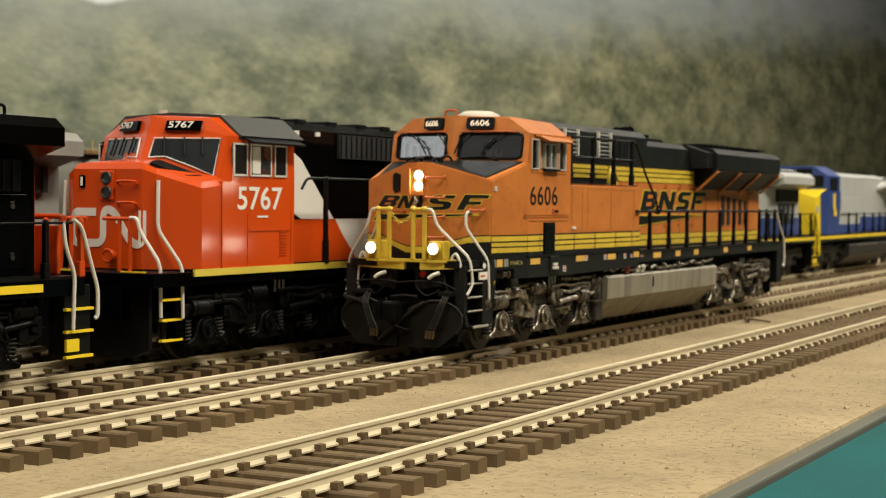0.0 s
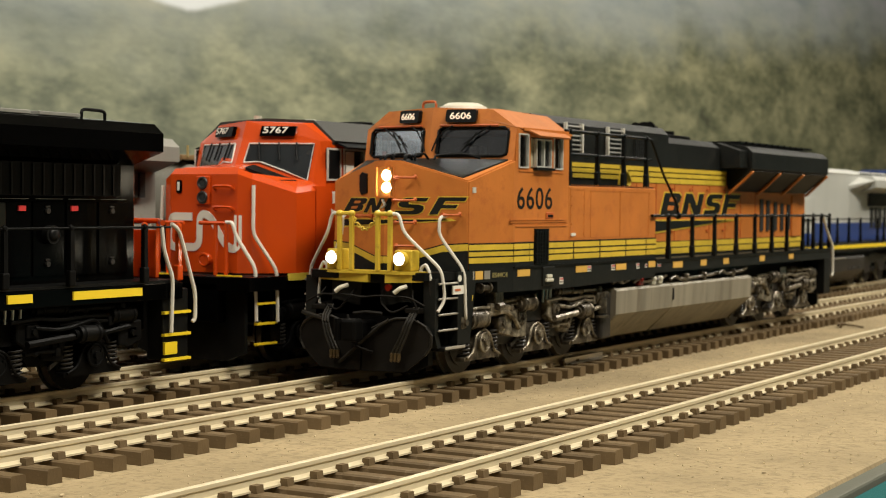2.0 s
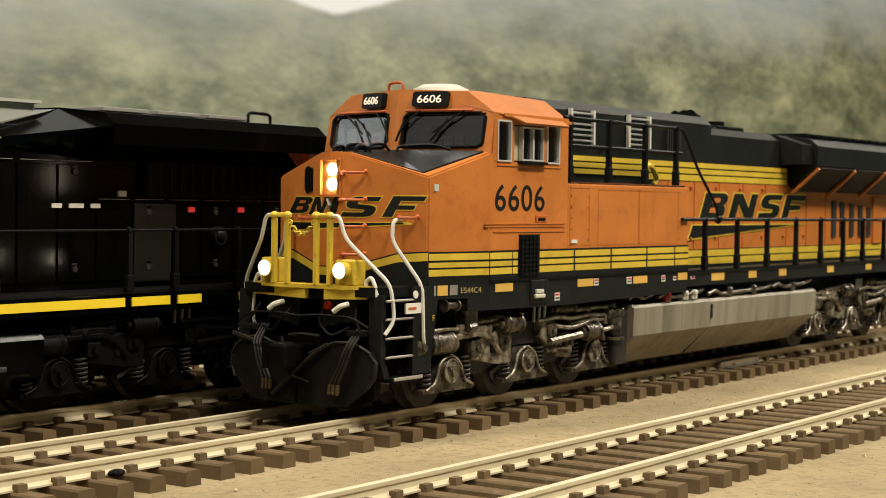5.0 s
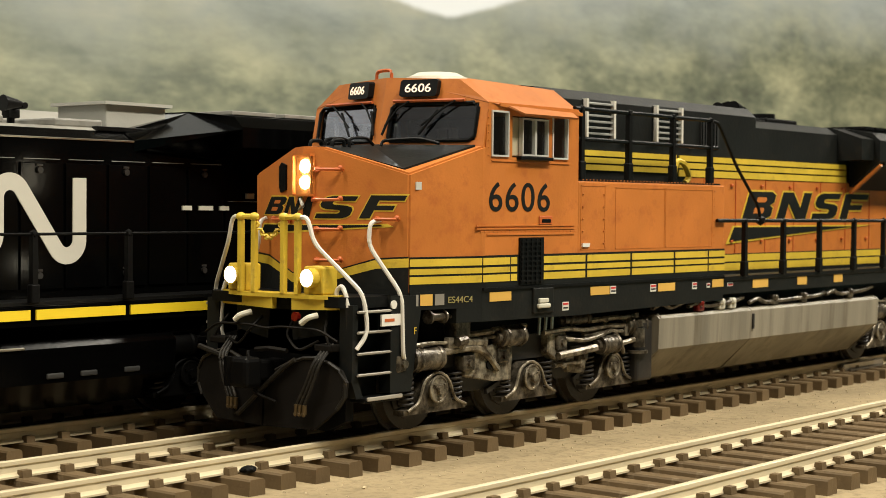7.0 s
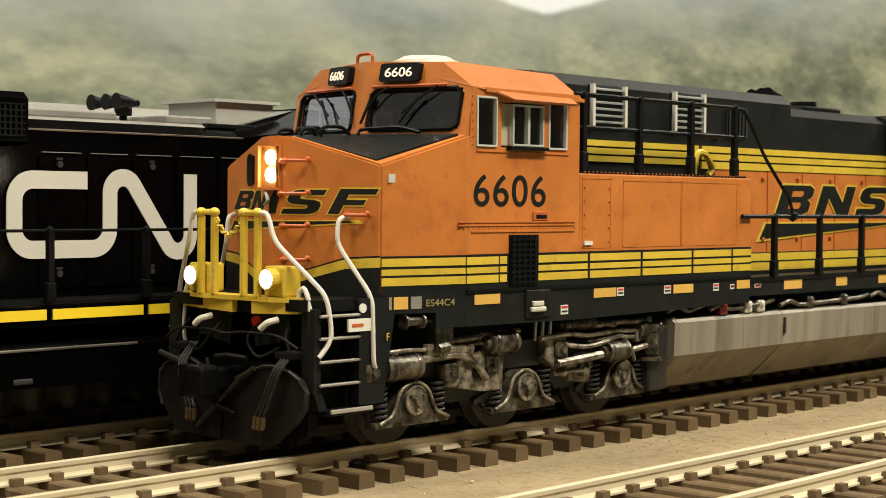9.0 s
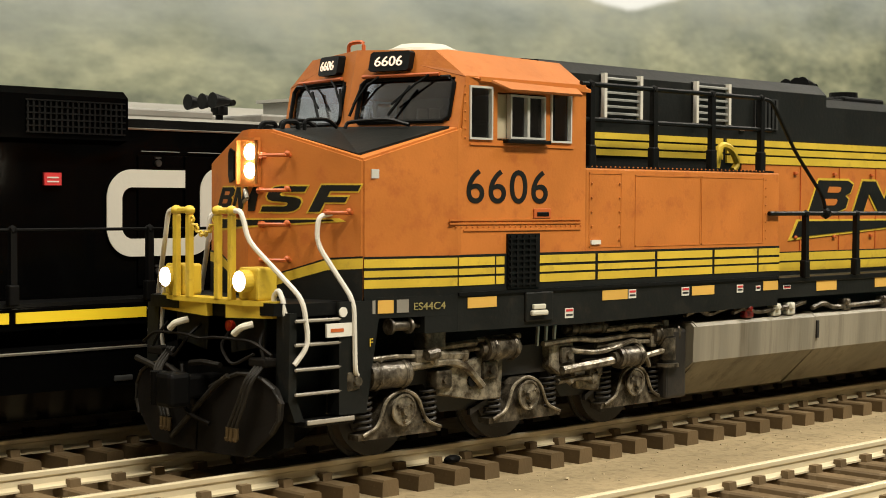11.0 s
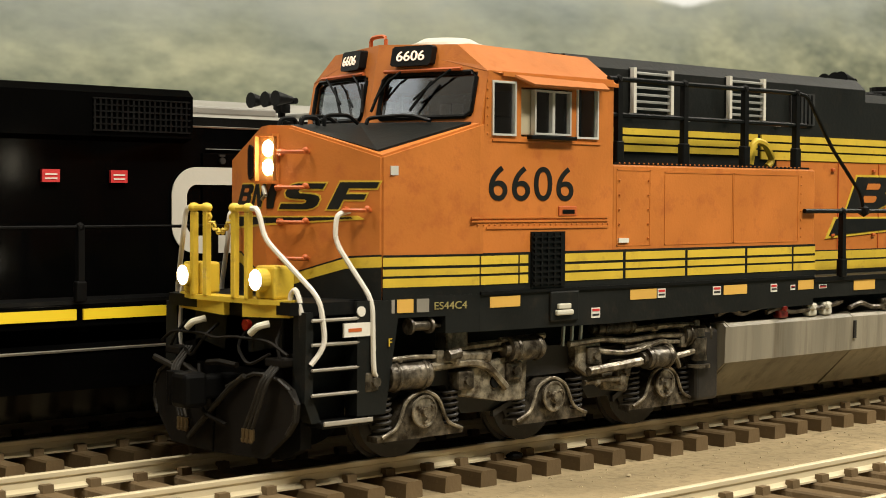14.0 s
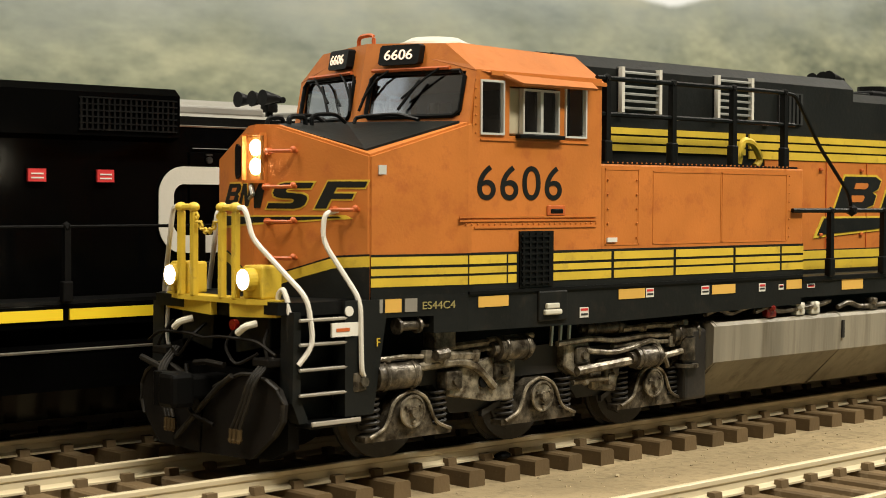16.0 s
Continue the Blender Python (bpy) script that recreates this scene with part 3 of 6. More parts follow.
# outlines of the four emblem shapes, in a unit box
SHAPES = {
    "double_bowl": [(0, 0), (.78, 0), (.97, .12), (.97, .40), (.84, .51), (.97, .62), (.97, .88), (.80, 1), (0, 1)],
    "zigzag": [(0, 0), (.27, 0), (.27, .60), (.66, 0), (1, 0), (1, 1), (.73, 1), (.73, .40), (.34, 1), (0, 1)],
    "curl": [(.0, .0), (.74, 0), (.90, .05), (.99, .16), (1, .38), (.94, .50), (.80, .57), (.40, .62), (.34, .67), (.35, .75), (.42, .79), (.97, .79), (1, 1), (.26, 1), (.11, .95), (.02, .84), (0, .62), (.07, .49), (.20, .42), (.60, .38), (.66, .33), (.65, .25), (.58, .21), (0, .21)],
    "flag": [(0, 0), (.30, 0), (.30, .36), (.82, .36), (.82, .56), (.30, .56), (.30, .78), (1, .78), (1, 1), (0, 1)],
}
SLOTS = {"double_bowl": ([(.32, .20), (.62, .20), (.66, .26), (.66, .36), (.62, .41), (.32, .41)], [(.32, .61), (.62, .61), (.66, .66), (.66, .75), (.62, .80), (.32, .80)])}
EMBLEM_FAR = (("zigzag", 0.13, 0.40, 31.0, 33.8, .13), ("double_bowl", 0.44, 0.80, 31.2, 33.8, .15))


def grown(pts, dx, dz):
    """An outline moved outwards by dx and dz."""
    out = []
    n = len(pts)
    for i in range(n):
        (ax, az), (bx, bz), (cx, cz) = pts[i - 1], pts[i], pts[(i + 1) % n]
        n1, n2 = Vector((bz - az, ax - bx)), Vector((cz - bz, bx - cx))
        n1.normalize(); n2.normalize()
        m = (n1 + n2) / max(.45, 1 + n1.dot(n2))
        out.append((bx + m.x * dx, bz + m.y * dz))
    return out


def orange_locomotive():
    lo = thing("diesel_locomotive", 0, 0, 0, "orange diesel locomotive with yellow stripes, headlights lit, on the track", "locomotive", "model locomotives")
    Y = 17.4
    # frame
    bm = B()
    box(bm, 12, 246, -9, 9, 11.5, 19.0, 0.3)
    for s in (-1, 1):
        y0, y1 = sorted((s * 9, s * 17.5))
        slab_y(bm, [(36, 20.45), (107, 20.45), (107, 16.2), (60, 15.6), (36, 15.8)], y0, y1)
        slab_z(bm, [(22.2, s * 9), (22.2, s * 15.3), (36, s * 17.5), (36, s * 9)], 17.9, 20.45)
        slab_z(bm, [(31, s * 9), (31, s * 16.68), (36, s * 17.48), (36, s * 9)], 15.8, 17.92)
        slab_y(bm, [(107, 20.2), (246, 20.2), (246, 17.2), (107, 17.2)], y0, y1)
    part("frame_sill", bm, GREENBLACK, lo, "dark sill with small labels")
    bm = B()
    for s in (-1, 1):
        y0, y1 = sorted((s * 16.9, s * 17.75))
        box(bm, 107, 244, y0, y1, 19.6, 20.4, 0.1)
    box(bm, 36, 107, -17.75, -17.45, 20.3, 20.7)
    part("walkway_edge", bm, BLACK, lo)
    # porch and pilot
    bm = B(); slab_z(bm, [(10.5, -12.5), (10.5, 12.5), (13, 14.5), (22, 14.5), (22, -14.5), (13, -14.5)], 18.6, 20.1)
    part("porch_deck", bm, BLACK, lo)
    bm = B()
    slab_z(bm, [(9.4, -8), (9.4, 6), (11.4, 11.4), (12.3, 11.4), (12.3, -12.2), (11.2, -12.2)], 19.7, 20.3)
    for q0, q1 in (((9.5, -4.6), (10.9, -12.0)), ((9.5, -0.8), (11.2, 11.2))):
        facet_plate(bm, q0, q1, [(0, 19.8), (1, 19.8), (.98, 18.3), (0, 18.1)], -.8, 0)
    part("anticlimber", bm, YELLOW, lo, "yellow anticlimber over the coupler")
    bm = B()
    slab_x(bm, [(-12.6, 3.0), (-12.6, 12.2), (-11.6, 13.8), (-8, 14.6), (-2.5, 13.6), (-2, 17.9), (2, 17.9), (2.5, 13.6), (8, 14.6), (11.6, 13.8), (12.6, 12.2), (12.6, 3.0), (9, 1.4), (-9, 1.4)], 12.0, 13.6)
    part("pilot", bm, MATTEBLACK, lo)
    for s in (-1, 1):
        bm = B()
        out = [(0.2, 1.7), (9.7, 1.9), (11.4, 3.2), (13.6, 5.0), (14.7, 6.6), (14.8, 8.6), (13.8, 10.2), (11.8, 11.2), (9.6, 11.7), (7.4, 11.6), (4.6, 10.7), (2.2, 9.6), (0.2, 7.2)]
        lip = [Vector((9.1 + (y * y) * 0.004 - (11 - z) * 0.06, s * y * 0.98, z)) for y, z in out]
        loft(bm, [lip, [p + Vector((0.7, 0, 0)) for p in lip]])
        part("snow_plow", bm, PLOWBLACK, lo, "dark weathered plow blade")
        bm = B(); rod(bm, [p + Vector((-.05, 0, 0)) for p in lip[3:12]], 0.26, 6)
        part("plow_rim", bm, HOSE, lo, "", True)
        for k in range(3):
            bm = B()
            yh = 0.0 if s < 0 else -2.6
            rod(bm, curve_pts([(10.8, s * (10.2 + yh + .6 * k), 13.6), (8.3, s * (10.0 + yh + .6 * k), 11.2), (8.0, s * (8.9 + yh + .62 * k), 8.2), (7.9, s * (7.3 + yh + .75 * k), 5.4)]), 0.24, 7)
            ho = part("air_hose", bm, HOSE, lo, "dusty rubber air hose", True)
            bm = B(); disc(bm, (7.9, s * (7.25 + yh + .75 * k), 4.7), "z", 0.34, 1.3, 10); ball(bm, (7.8, s * (7.2 + yh + .75 * k), 4.0), .38, 1); part("hose_coupling", bm, BRASS, ho, "dull brass coupling", True)
        bm = B(); rod(bm, curve_pts([(10.4, -8.7, 17.5), (9.2, -8.1, 17.2), (8.9, -7.0, 16.3)] if s < 0 else [(10.4, 4.2, 17.4), (9.0, 5.0, 17.0), (8.8, 5.9, 16.2)]), 0.42, 9)
        part("mu_cable", bm, CREAM, lo, "pale multiple-unit receptacle", True)
        bm = B()
        k1 = 1.0 if s < 0 else 0.87
        rod(bm, curve_pts([(11.6, s * k1 * 11.3, 19.0), (11.6, s * k1 * 11.1, 20.9), (11.6, s * k1 * 12.1, 21.7), (11.6, s * k1 * 12.9, 20.4), (11.6, s * k1 * 13.3, 18.7)]), 0.32, 8)
        gi = part("grab_iron", bm, WHITEROD, lo, "white wire grab iron", True)
        bm = B(); rod(bm, curve_pts([(11.6, s * k1 * 13.0, 19.2), (11.6, s * k1 * 13.4, 15.3), (11.7, s * k1 * 13.2, 13.6), (12.2, s * k1 * 12.8, 12.8)]), 0.28, 7); part("lower_rod", bm, HOSE if s < 0 else WHITEROD, gi, "", True)
    bm = B()
    box(bm, 4.8, 12, -1.3, 1.3, 8.2, 11.0, 0.4); box(bm, 3.2, 6.4, -2.2, 1.2, 7.4, 11.6, 0.6); disc(bm, (4.6, 2.2, 9.5), "z", 1.0, 4.0, 12)
    part("coupler", bm, MATTEBLACK, lo)
    for z, y0, y1 in ((15.6, -10, 10),):
        bm = B(); rod(bm, curve_pts([(9.8, y0 - 3, z - 1.5), (9.4, y0, z), (9.2, -3, z + .1), (9.0, 0, z - .3), (9.2, 3, z + .1), (9.4, y1, z), (9.8, y1 + 3, z - 1.5)]), 0.2, 6)
        part("cut_lever", bm, PLOWBLACK, lo, "", True)
    bm = B(); rod(bm, [(9.2, 2.0, 12.2), (8.6, -1.2, 12.6), (8.8, -4.5, 12.4)], 0.4, 6)
    part("air_pipe", bm, PLOWBLACK, lo, "", True)
    for pts, r in (([(11.6, 3.2, 16.8), (9.6, 3.4, 15.2), (9.2, 5.6, 12.6), (10.2, 8.4, 13.4)], .26), ([(11.6, -3.0, 16.6), (9.4, -3.6, 14.6), (9.0, -6.4, 12.4), (10.2, -9.2, 14.0)], .26), ([(11.4, 9.8, 16.8), (10.2, 10.4, 15.2), (10.0, 11.8, 12.8)], .24), ([(11.4, -9.6, 16.8), (10.2, -10.2, 15.4), (10.0, -11.6, 12.8)], .24), ([(8.6, 3.0, 12.0), (7.6, 1.2, 6.4), (8.6, -2.6, 5.2)], .34)):
        bm = B(); rod(bm, curve_pts(pts), r * .8, 6); part("air_hose", bm, PLOWBLACK, lo, "", True)
    for y in (-10.4, 10.4):
        bm = B(); box(bm, 9.6, 11.8, y - 1.6, y + 1.6, 12.6, 13.6, .2); part("uncoupling_step", bm, PLOWBLACK, lo)
    bm = B(); rod(bm, [(9.5, 9.0, 10.9), (9.3, 11.5, 11.5), (9.3, 13.8, 12.0)], .42, 7); part("marker_arm", bm, HOSE, lo, "", True)
    bm = B(); disc(bm, (9.6, -5.4, 17.2), "x", 0.65, 0.6, 14); part("red_marker", bm, REDLENS, lo, "small dark red marker lens", True)
    bm = B(); rod(bm, [(8.2, 4.6, 3.0), (8.2, 1.8, 5.2), (8.3, -1.0, 7.6), (8.5, -4.0, 10.0), (8.8, -6.0, 11.3)], .36, 8); part("plow_brace", bm, HOSE, lo, "", True)
    # gate posts, chain and ditch lights
    for y in (5.6, 2.9, -2.9, -5.6):
        bm = B(); box(bm, 9.25, 10.05, y - .42, y + .42, 20.2, 30.4, 0.15); ball(bm, (9.6, y, 30.9), 0.72, 3, (1, 1, .85))
        part("gate_post", bm, YELLOW, lo, "yellow end gate post")
    for s in (-1, 1):
        bm = B(); rod(bm, [(9.6, s * 2.9, 30.9), (9.6, s * 5.6, 30.9)], 0.4, 7); part("gate_bar", bm, YELLOW, lo)
    for k in range(13):
        u = k / 12
        bm = B(); y = -2.7 + 5.4 * u
        z = 30.6 - 2.6 * (1 - (2 * u - 1) ** 2)
        ring(bm, (9.6, y, z), "x" if k % 2 else "z", 0.32, 0.15, 8, 5)
        part("chain_link", bm, YELLOW, lo)
    for s in (-1, 1):
        bm = B()
        yl = -8.0 if s < 0 else 7.0
        box(bm, 10.2, 13.2, yl - 1.9, yl + 1.9, 20.3, 24.2, 0.3); disc(bm, (9.7, yl, 22.6), "x", 1.35, 1.6, 20)
        d = part("ditch_light", bm, YELLOW, lo, "yellow ditch light housing")
        bm = B(); ball(bm, (8.9, yl, 22.6), 1.0, 2, (.45, 1, 1)); part("lens", bm, LAMP, d, "lit white lens", True)
        bm = B(); ring(bm, (8.95, yl, 22.6), "x", 1.12, 0.12, 20, 6); part("lens_rim", bm, LAMPHALO, d, "", True)
    # steps
    for s in (-1, 1):
        bm = B()
        loft(bm, [[(18.4, s * 13.0, 20.1), (18.4, s * 15.1, 20.1), (24.6, s * 15.7, 20.1), (24.6, s * 13.0, 20.1)], [(18.4, s * 13.0, 6.6), (18.4, s * 15.1, 6.6), (22.4, s * 15.5, 6.6), (22.4, s * 13.0, 6.6)]])
        slab_y(bm, [(11.4, 19.0), (12.4, 19.0), (12.4, 9.0), (13.6, 6.2), (12.2, 6.2), (11.2, 8.6)], *sorted((s * 12.0, s * 14.4)))
        box(bm, 12.0, 19, *sorted((s * 11.4, s * 12.0)), 6.2, 19.5)
        part("step_well", bm, GREENBLACK, lo)
        for z in (18.1, 15.3, 12.4, 9.5):
            bm = B(); box(bm, 12.0, 18.5, *sorted((s * 11.8, s * 14.8)), z - .35, z - .05); a = part("step", bm, BLACK, lo)
            bm = B(); rod(bm, [(11.8, s * 14.95, z), (18.7, s * 14.95, z)], 0.2, 6); part("step_edge", bm, DIMWHITE, a, "dim pale step edge", True)
        bm = B(); box(bm, 13.0, 20.4, *sorted((s * 11.8, s * 15.5)), 5.6, 6.3, 0.15); a = part("step", bm, BLACK, lo)
        bm = B(); box(bm, 13.1, 20.4, *sorted((s * 15.4, s * 15.7)), 5.9, 6.45, 0.1); part("step_edge", bm, DIMWHITE, a)
        handrail(lo, [(9.6, s * 5.6, 30.9), (9.7, s * 7.4, 30.9), (9.9, s * 8.4, 27.4), (13.2, s * 14.6, 20.6), (13.6, s * 15.1, 15.8), (13.0, s * 15.0, 14.4), (11.9, s * 14.6, 13.0)], 0.32, WHITEROD, "white bent handrail")
        handrail(lo, [(20.3, s * 11.4, 30.6), (18.6, s * 10.9, 30.2), (18.4, s * 10.9, 27.0), (20.5, s * 15.3, 20.2), (20.4, s * 15.7, 11.8), (21.1, s * 15.3, 11.2)], 0.32, WHITEROD, "white bent handrail")
    # nose
    plan = [(17.5, -3.0), (22.0, -15.2), (36.0, -17.4), (36.6, -17.4), (36.6, 17.4), (36.0, 17.4), (22.0, 15.2), (17.5, 3.0), (16.4, 0.0)]
    top = [40.9, 37.2, 41.4, 41.6, 41.6, 41.4, 37.2, 40.9, 41.0]
    bm = B()
    lower = [bm.verts.new((x, y, 20.0)) for x, y in plan]
    upper = [bm.verts.new((x, y, z)) for (x, y), z in zip(plan, top)]
    for i in range(9):
        bm.faces.new((lower[i], lower[(i + 1) % 9], upper[(i + 1) % 9], upper[i]))
    mid = bm.verts.new((31, 0, 41.5))
    for i in range(9):
        bm.faces.new((upper[i], upper[(i + 1) % 9], mid))
    bm.faces.new(lower[::-1])
    bmesh.ops.bevel(bm, geom=[e for e in bm.edges if all(v in upper for v in e.verts) or all(abs(v.co.x - 22) < .1 for v in e.verts)], offset=0.28, segments=2, affect="EDGES")
    nose = part("nose", bm, ORANGE, lo)
    c = Vector((31, 0, 41.5))
    ins = [(18.2, -2.4, 40.9), (22.8, -13.4, 37.75), (35.4, -16.4, 41.45), (35.9, 0, 41.8), (35.4, 16.4, 41.45), (22.8, 13.4, 37.75), (18.2, 2.4, 40.9)]
    bm = B(); vv = [bm.verts.new(Vector(p) + Vector((0, 0, 0.16))) for p in ins]
    mm = bm.verts.new(c + Vector((0, 0, 0.3)))
    lw = [bm.verts.new(Vector(p) + Vector((0, 0, -0.6))) for p in ins]
    for i in range(7):
        bm.faces.new((vv[i], vv[(i + 1) % 7], mm)); bm.faces.new((lw[i], lw[(i + 1) % 7], vv[(i + 1) % 7], vv[i]))
    part("nose_top", bm, GREENBLACK, lo, "dark anti-glare nose top")
    for s in (-1, 1):
        a, b = (17.5, s * 3.0), (22.0, s * 15.2)
        bm = B(); facet_plate(bm, a, b, [(0, 20.1), (1.0, 20.1), (1.0, 24.0), (0.62, 23.7), (0.3, 22.6), (0, 21.4)], 0, 0.06)
        facet_plate(bm, a, b, [(0, 22.9), (0.3, 24.0), (0.62, 25.2), (1.0, 25.5), (1, 25.25), (0.62, 24.95), (0.3, 23.8), (0, 22.7)], 0, 0.06)
        part("nose_black_band", bm, GREENBLACK, nose, "black lower nose band")
        bm = B(); facet_plate(bm, a, b, [(0, 21.4), (0.3, 22.6), (0.62, 23.7), (1.0, 24.0), (1, 25.25), (0.62, 24.95), (0.3, 23.8), (0, 22.7)], 0, 0.08)
        part("nose_yellow_band", bm, YELLOW, nose, "yellow chevron band")
        # nose side: stripes continue along the tapered side
        bm = B(); facet_plate(bm, (22.0, s * 15.2), (36.0, s * 17.4), [(0.01, 20.3), (1.05, 20.3), (1.05, 25.4), (0.01, 25.4)], -0.02, 0.06)
        part("side_stripe_ground", bm, GREENBLACK, nose)
        for z0, z1 in ((24.05, 25.1), (22.9, 23.7), (21.55, 22.6)):
            bm = B(); facet_plate(bm, (22.0, s * 15.2), (36.0, s * 17.4), [(0.01, z0), (0.995, z0), (0.995, z1), (0.01, z1)], 0, 0.10)
            part("yellow_stripe", bm, YELLOW, nose)
        # slanted emblem shapes on the facets, and the wedge under them
        e0 = (16.4, 0)
        for k, u0, u1, z0, z1, sl in ((("curl", 0.115, 0.44, 30.75, 33.9, .09), ("flag", 0.535, 0.87, 30.8, 34.05, .115)) if s < 0 else EMBLEM_FAR):
            place = lambda pts: [(u0 + (u1 - u0) * (px if s < 0 else 1 - px) + sl * pz * (1 if s < 0 else -1), z0 + (z1 - z0) * pz) for px, pz in pts]
            bm = B(); facet_plate(bm, e0, b, place(grown(SHAPES[k], 0.20 / (16.2 * (u1 - u0)), 0.20 / (z1 - z0))), -.02, 0.06)
            part("emblem_outline", bm, YELLOW, nose, "thin yellow emblem outline")
            bm = B(); facet_plate(bm, e0, b, place(SHAPES[k]), 0, 0.10)
            part("emblem_block", bm, GREENBLACK, nose, "dark green slanted emblem block")
            for slot in SLOTS.get(k, ()):
                bm = B(); facet_plate(bm, e0, b, place(slot), 0.02, 0.13); part("emblem_slot", bm, ORANGE, nose)
        if s < 0:
            bm = B(); facet_plate(bm, e0, b, [(0.005, 30.8), (.06, 30.8), (.105, 33.8), (.05, 33.8), (0.005, 32.4)], 0, .10); part("emblem_block", bm, GREENBLACK, nose)
        bm = B(); facet_plate(bm, e0, b, [(0, 28.75), (0.86, 29.62), (0.80, 30.05), (0, 29.9)] if s < 0 else [(0, 28.75), (.92, 27.95), (.82, 29.85), (0, 29.9)], -.02, 0.06); part("emblem_outline", bm, YELLOW, nose)
        bm = B(); facet_plate(bm, e0, b, [(0, 29.0), (0.76, 29.72), (0.74, 29.88), (0, 29.72)] if s < 0 else [(0, 29.0), (.88, 28.3), (.80, 29.65), (0, 29.72)], 0, 0.09); part("emblem_bar", bm, GREENBLACK, nose)
        bm = B(); facet_plate(bm, e0, a, [(0, 20.1), (1, 20.1), (1, 21.5), (0, 21.5)], 0, .06); facet_plate(bm, e0, a, [(0, 22.72), (1, 22.72), (1, 22.9), (0, 22.9)], 0, .06); part("nose_black_band", bm, GREENBLACK, nose)
        bm = B(); facet_plate(bm, e0, a, [(0, 21.42), (1, 21.42), (1, 22.72), (0, 22.72)], 0, .08); part("nose_yellow_band", bm, YELLOW, nose)
        # grab irons on the nose
        for u0, u1, z in (((-0.07, 0.22, 38.2), (-0.10, 0.22, 33.9), (-0.08, 0.22, 29.7), (-0.07, 0.22, 25.3), (0.63, 0.88, 31.2)) if s < 0 else ((0.05, 0.4, 30.9),)):
            bm = B()
            pa, pb = Vector((*a, z - .5)), Vector((*b, z - .5))
            n = Vector((-1, s * -0.0 + s * -.37 * -1, 0)).normalized()
            q0, q1 = pa.lerp(pb, u0), pa.lerp(pb, u1)
            rod(bm, curve_pts([q0, q0 + n * 1.2, q1 + n * 1.2, q1], 4), 0.24, 7)
            disc(bm, q0 + n * .2, "x", .42, .7, 10); ball(bm, q1 + n * .7 + Vector((0, 0, .2)), .4, 2)
            part("grab_iron", bm, ORANGE_TRIM, lo, "orange grab iron", True)
    # small sandbox hatch window on the far facet
    bm = B(); facet_plate(bm, (17.5, 3.0), (22.0, 15.2), [(0.16, 34.8), (0.30, 34.4), (0.34, 35.2), (0.34, 38.2), (0.28, 38.8), (0.16, 38.4)], 0, 0.25); part("nose_hatch", bm, BLACK, nose)
    # headlight
    bm = B()
    for x0, y0, y1, z0, z1 in ((16.0, -1.7, 1.7, 39.6, 39.95), (16.0, -1.7, 1.7, 33.85, 34.2), (16.65, -1.75, -1.5, 34.2, 39.6), (15.7, 1.4, 1.65, 34.2, 39.6)):
        box(bm, x0, 17.4, y0, y1, z0, z1)
    h = part("headlight", bm, ORANGE, lo, "orange headlight housing, lit")
    bm = B(); box(bm, 16.3, 16.8, -1.5, 1.4, 34.2, 39.6); part("reflector", bm, LAMPRIM, h, "warm bright reflector")
    for z in (38.15, 35.85):
        bm = B(); ball(bm, (16.2, -0.55, z), 1.0, 2, (.4, 1, 1)); part("lens", bm, LAMP, h, "lit white lens", True)
    bm = B(); rod(bm, [(16.2, .3, 33.5), (15.9, -.5, 32.4)], 0.3, 6); rod(bm, [(15.9, -.5, 32.4), (16.0, .4, 31.9)], 0.22, 6); part("latch", bm, STEEL, lo)
    # handrails on top of the nose
    for s in (-1, 1):
        handrail(lo, [(23.5, s * 2.4, 40.9), (23.5, s * 2.4, 42.4), (27.5, s * 2.2, 42.6), (29.2, s * 2.0, 41.6)], 0.25, BLACK)
        handrail(lo, [(29.6, s * 3.2, 41.5), (30, s * 3.2, 42.3), (32.2, s * 8.6, 42.6), (33.0, s * 11.6, 41.8)], 0.25, BLACK)
        handrail(lo, [(20.0, s * 2.2, 40.6), (20.2, s * 2.2, 42.0), (22.5, s * 2.2, 42.1), (22.7, s * 2.2, 40.8)], 0.3, BLACK)
    # cab
    for s in (-1, 1):
        bm = B()
        wall_with_holes(bm, [36.6, 37.9, 42.1, 43.1, 52.4, 53.3, 57.5, 60.6], [20.4, 40.0, 46.2, 46.8, 48.0], {(1, 1), (1, 2), (3, 1), (5, 1), (5, 2)} if s < 0 else {(k, r) for k in (1, 2, 3, 4, 5) for r in (1, 2)}, *sorted((s * 16.7, s * 17.4)), s)
        w = part("cab_side", bm, ORANGE, lo, "orange cab side wall")
        if s < 0:
            cab = w
    bm = B(); box(bm, 59.8, 60.55, -16.7, 16.7, 20.4, 48); part("cab_rear", bm, ORANGE, lo)
    bm = B()
    for s in (-1, 1):
        a, b = (32.4, 0), (36.1, s * 17.3)
        F = lambda pts: facet_plate(bm, a, b, pts, -0.7, 0.0, 0.2, 41.5)
        F([(0, 41.0), (1, 41.0), (1, 42.3), (0, 42.3)])
        F([(0, 42.3), (0.095, 42.3), (0.095, 47.9), (0, 47.9)])
        F([(0.915, 42.3), (1, 42.3), (1, 47.9), (0.915, 47.9)])
        F([(0, 47.9), (1, 47.9), (0.70, 51.5), (0, 52.0)])
    part("cab_front", bm, ORANGE, lo)
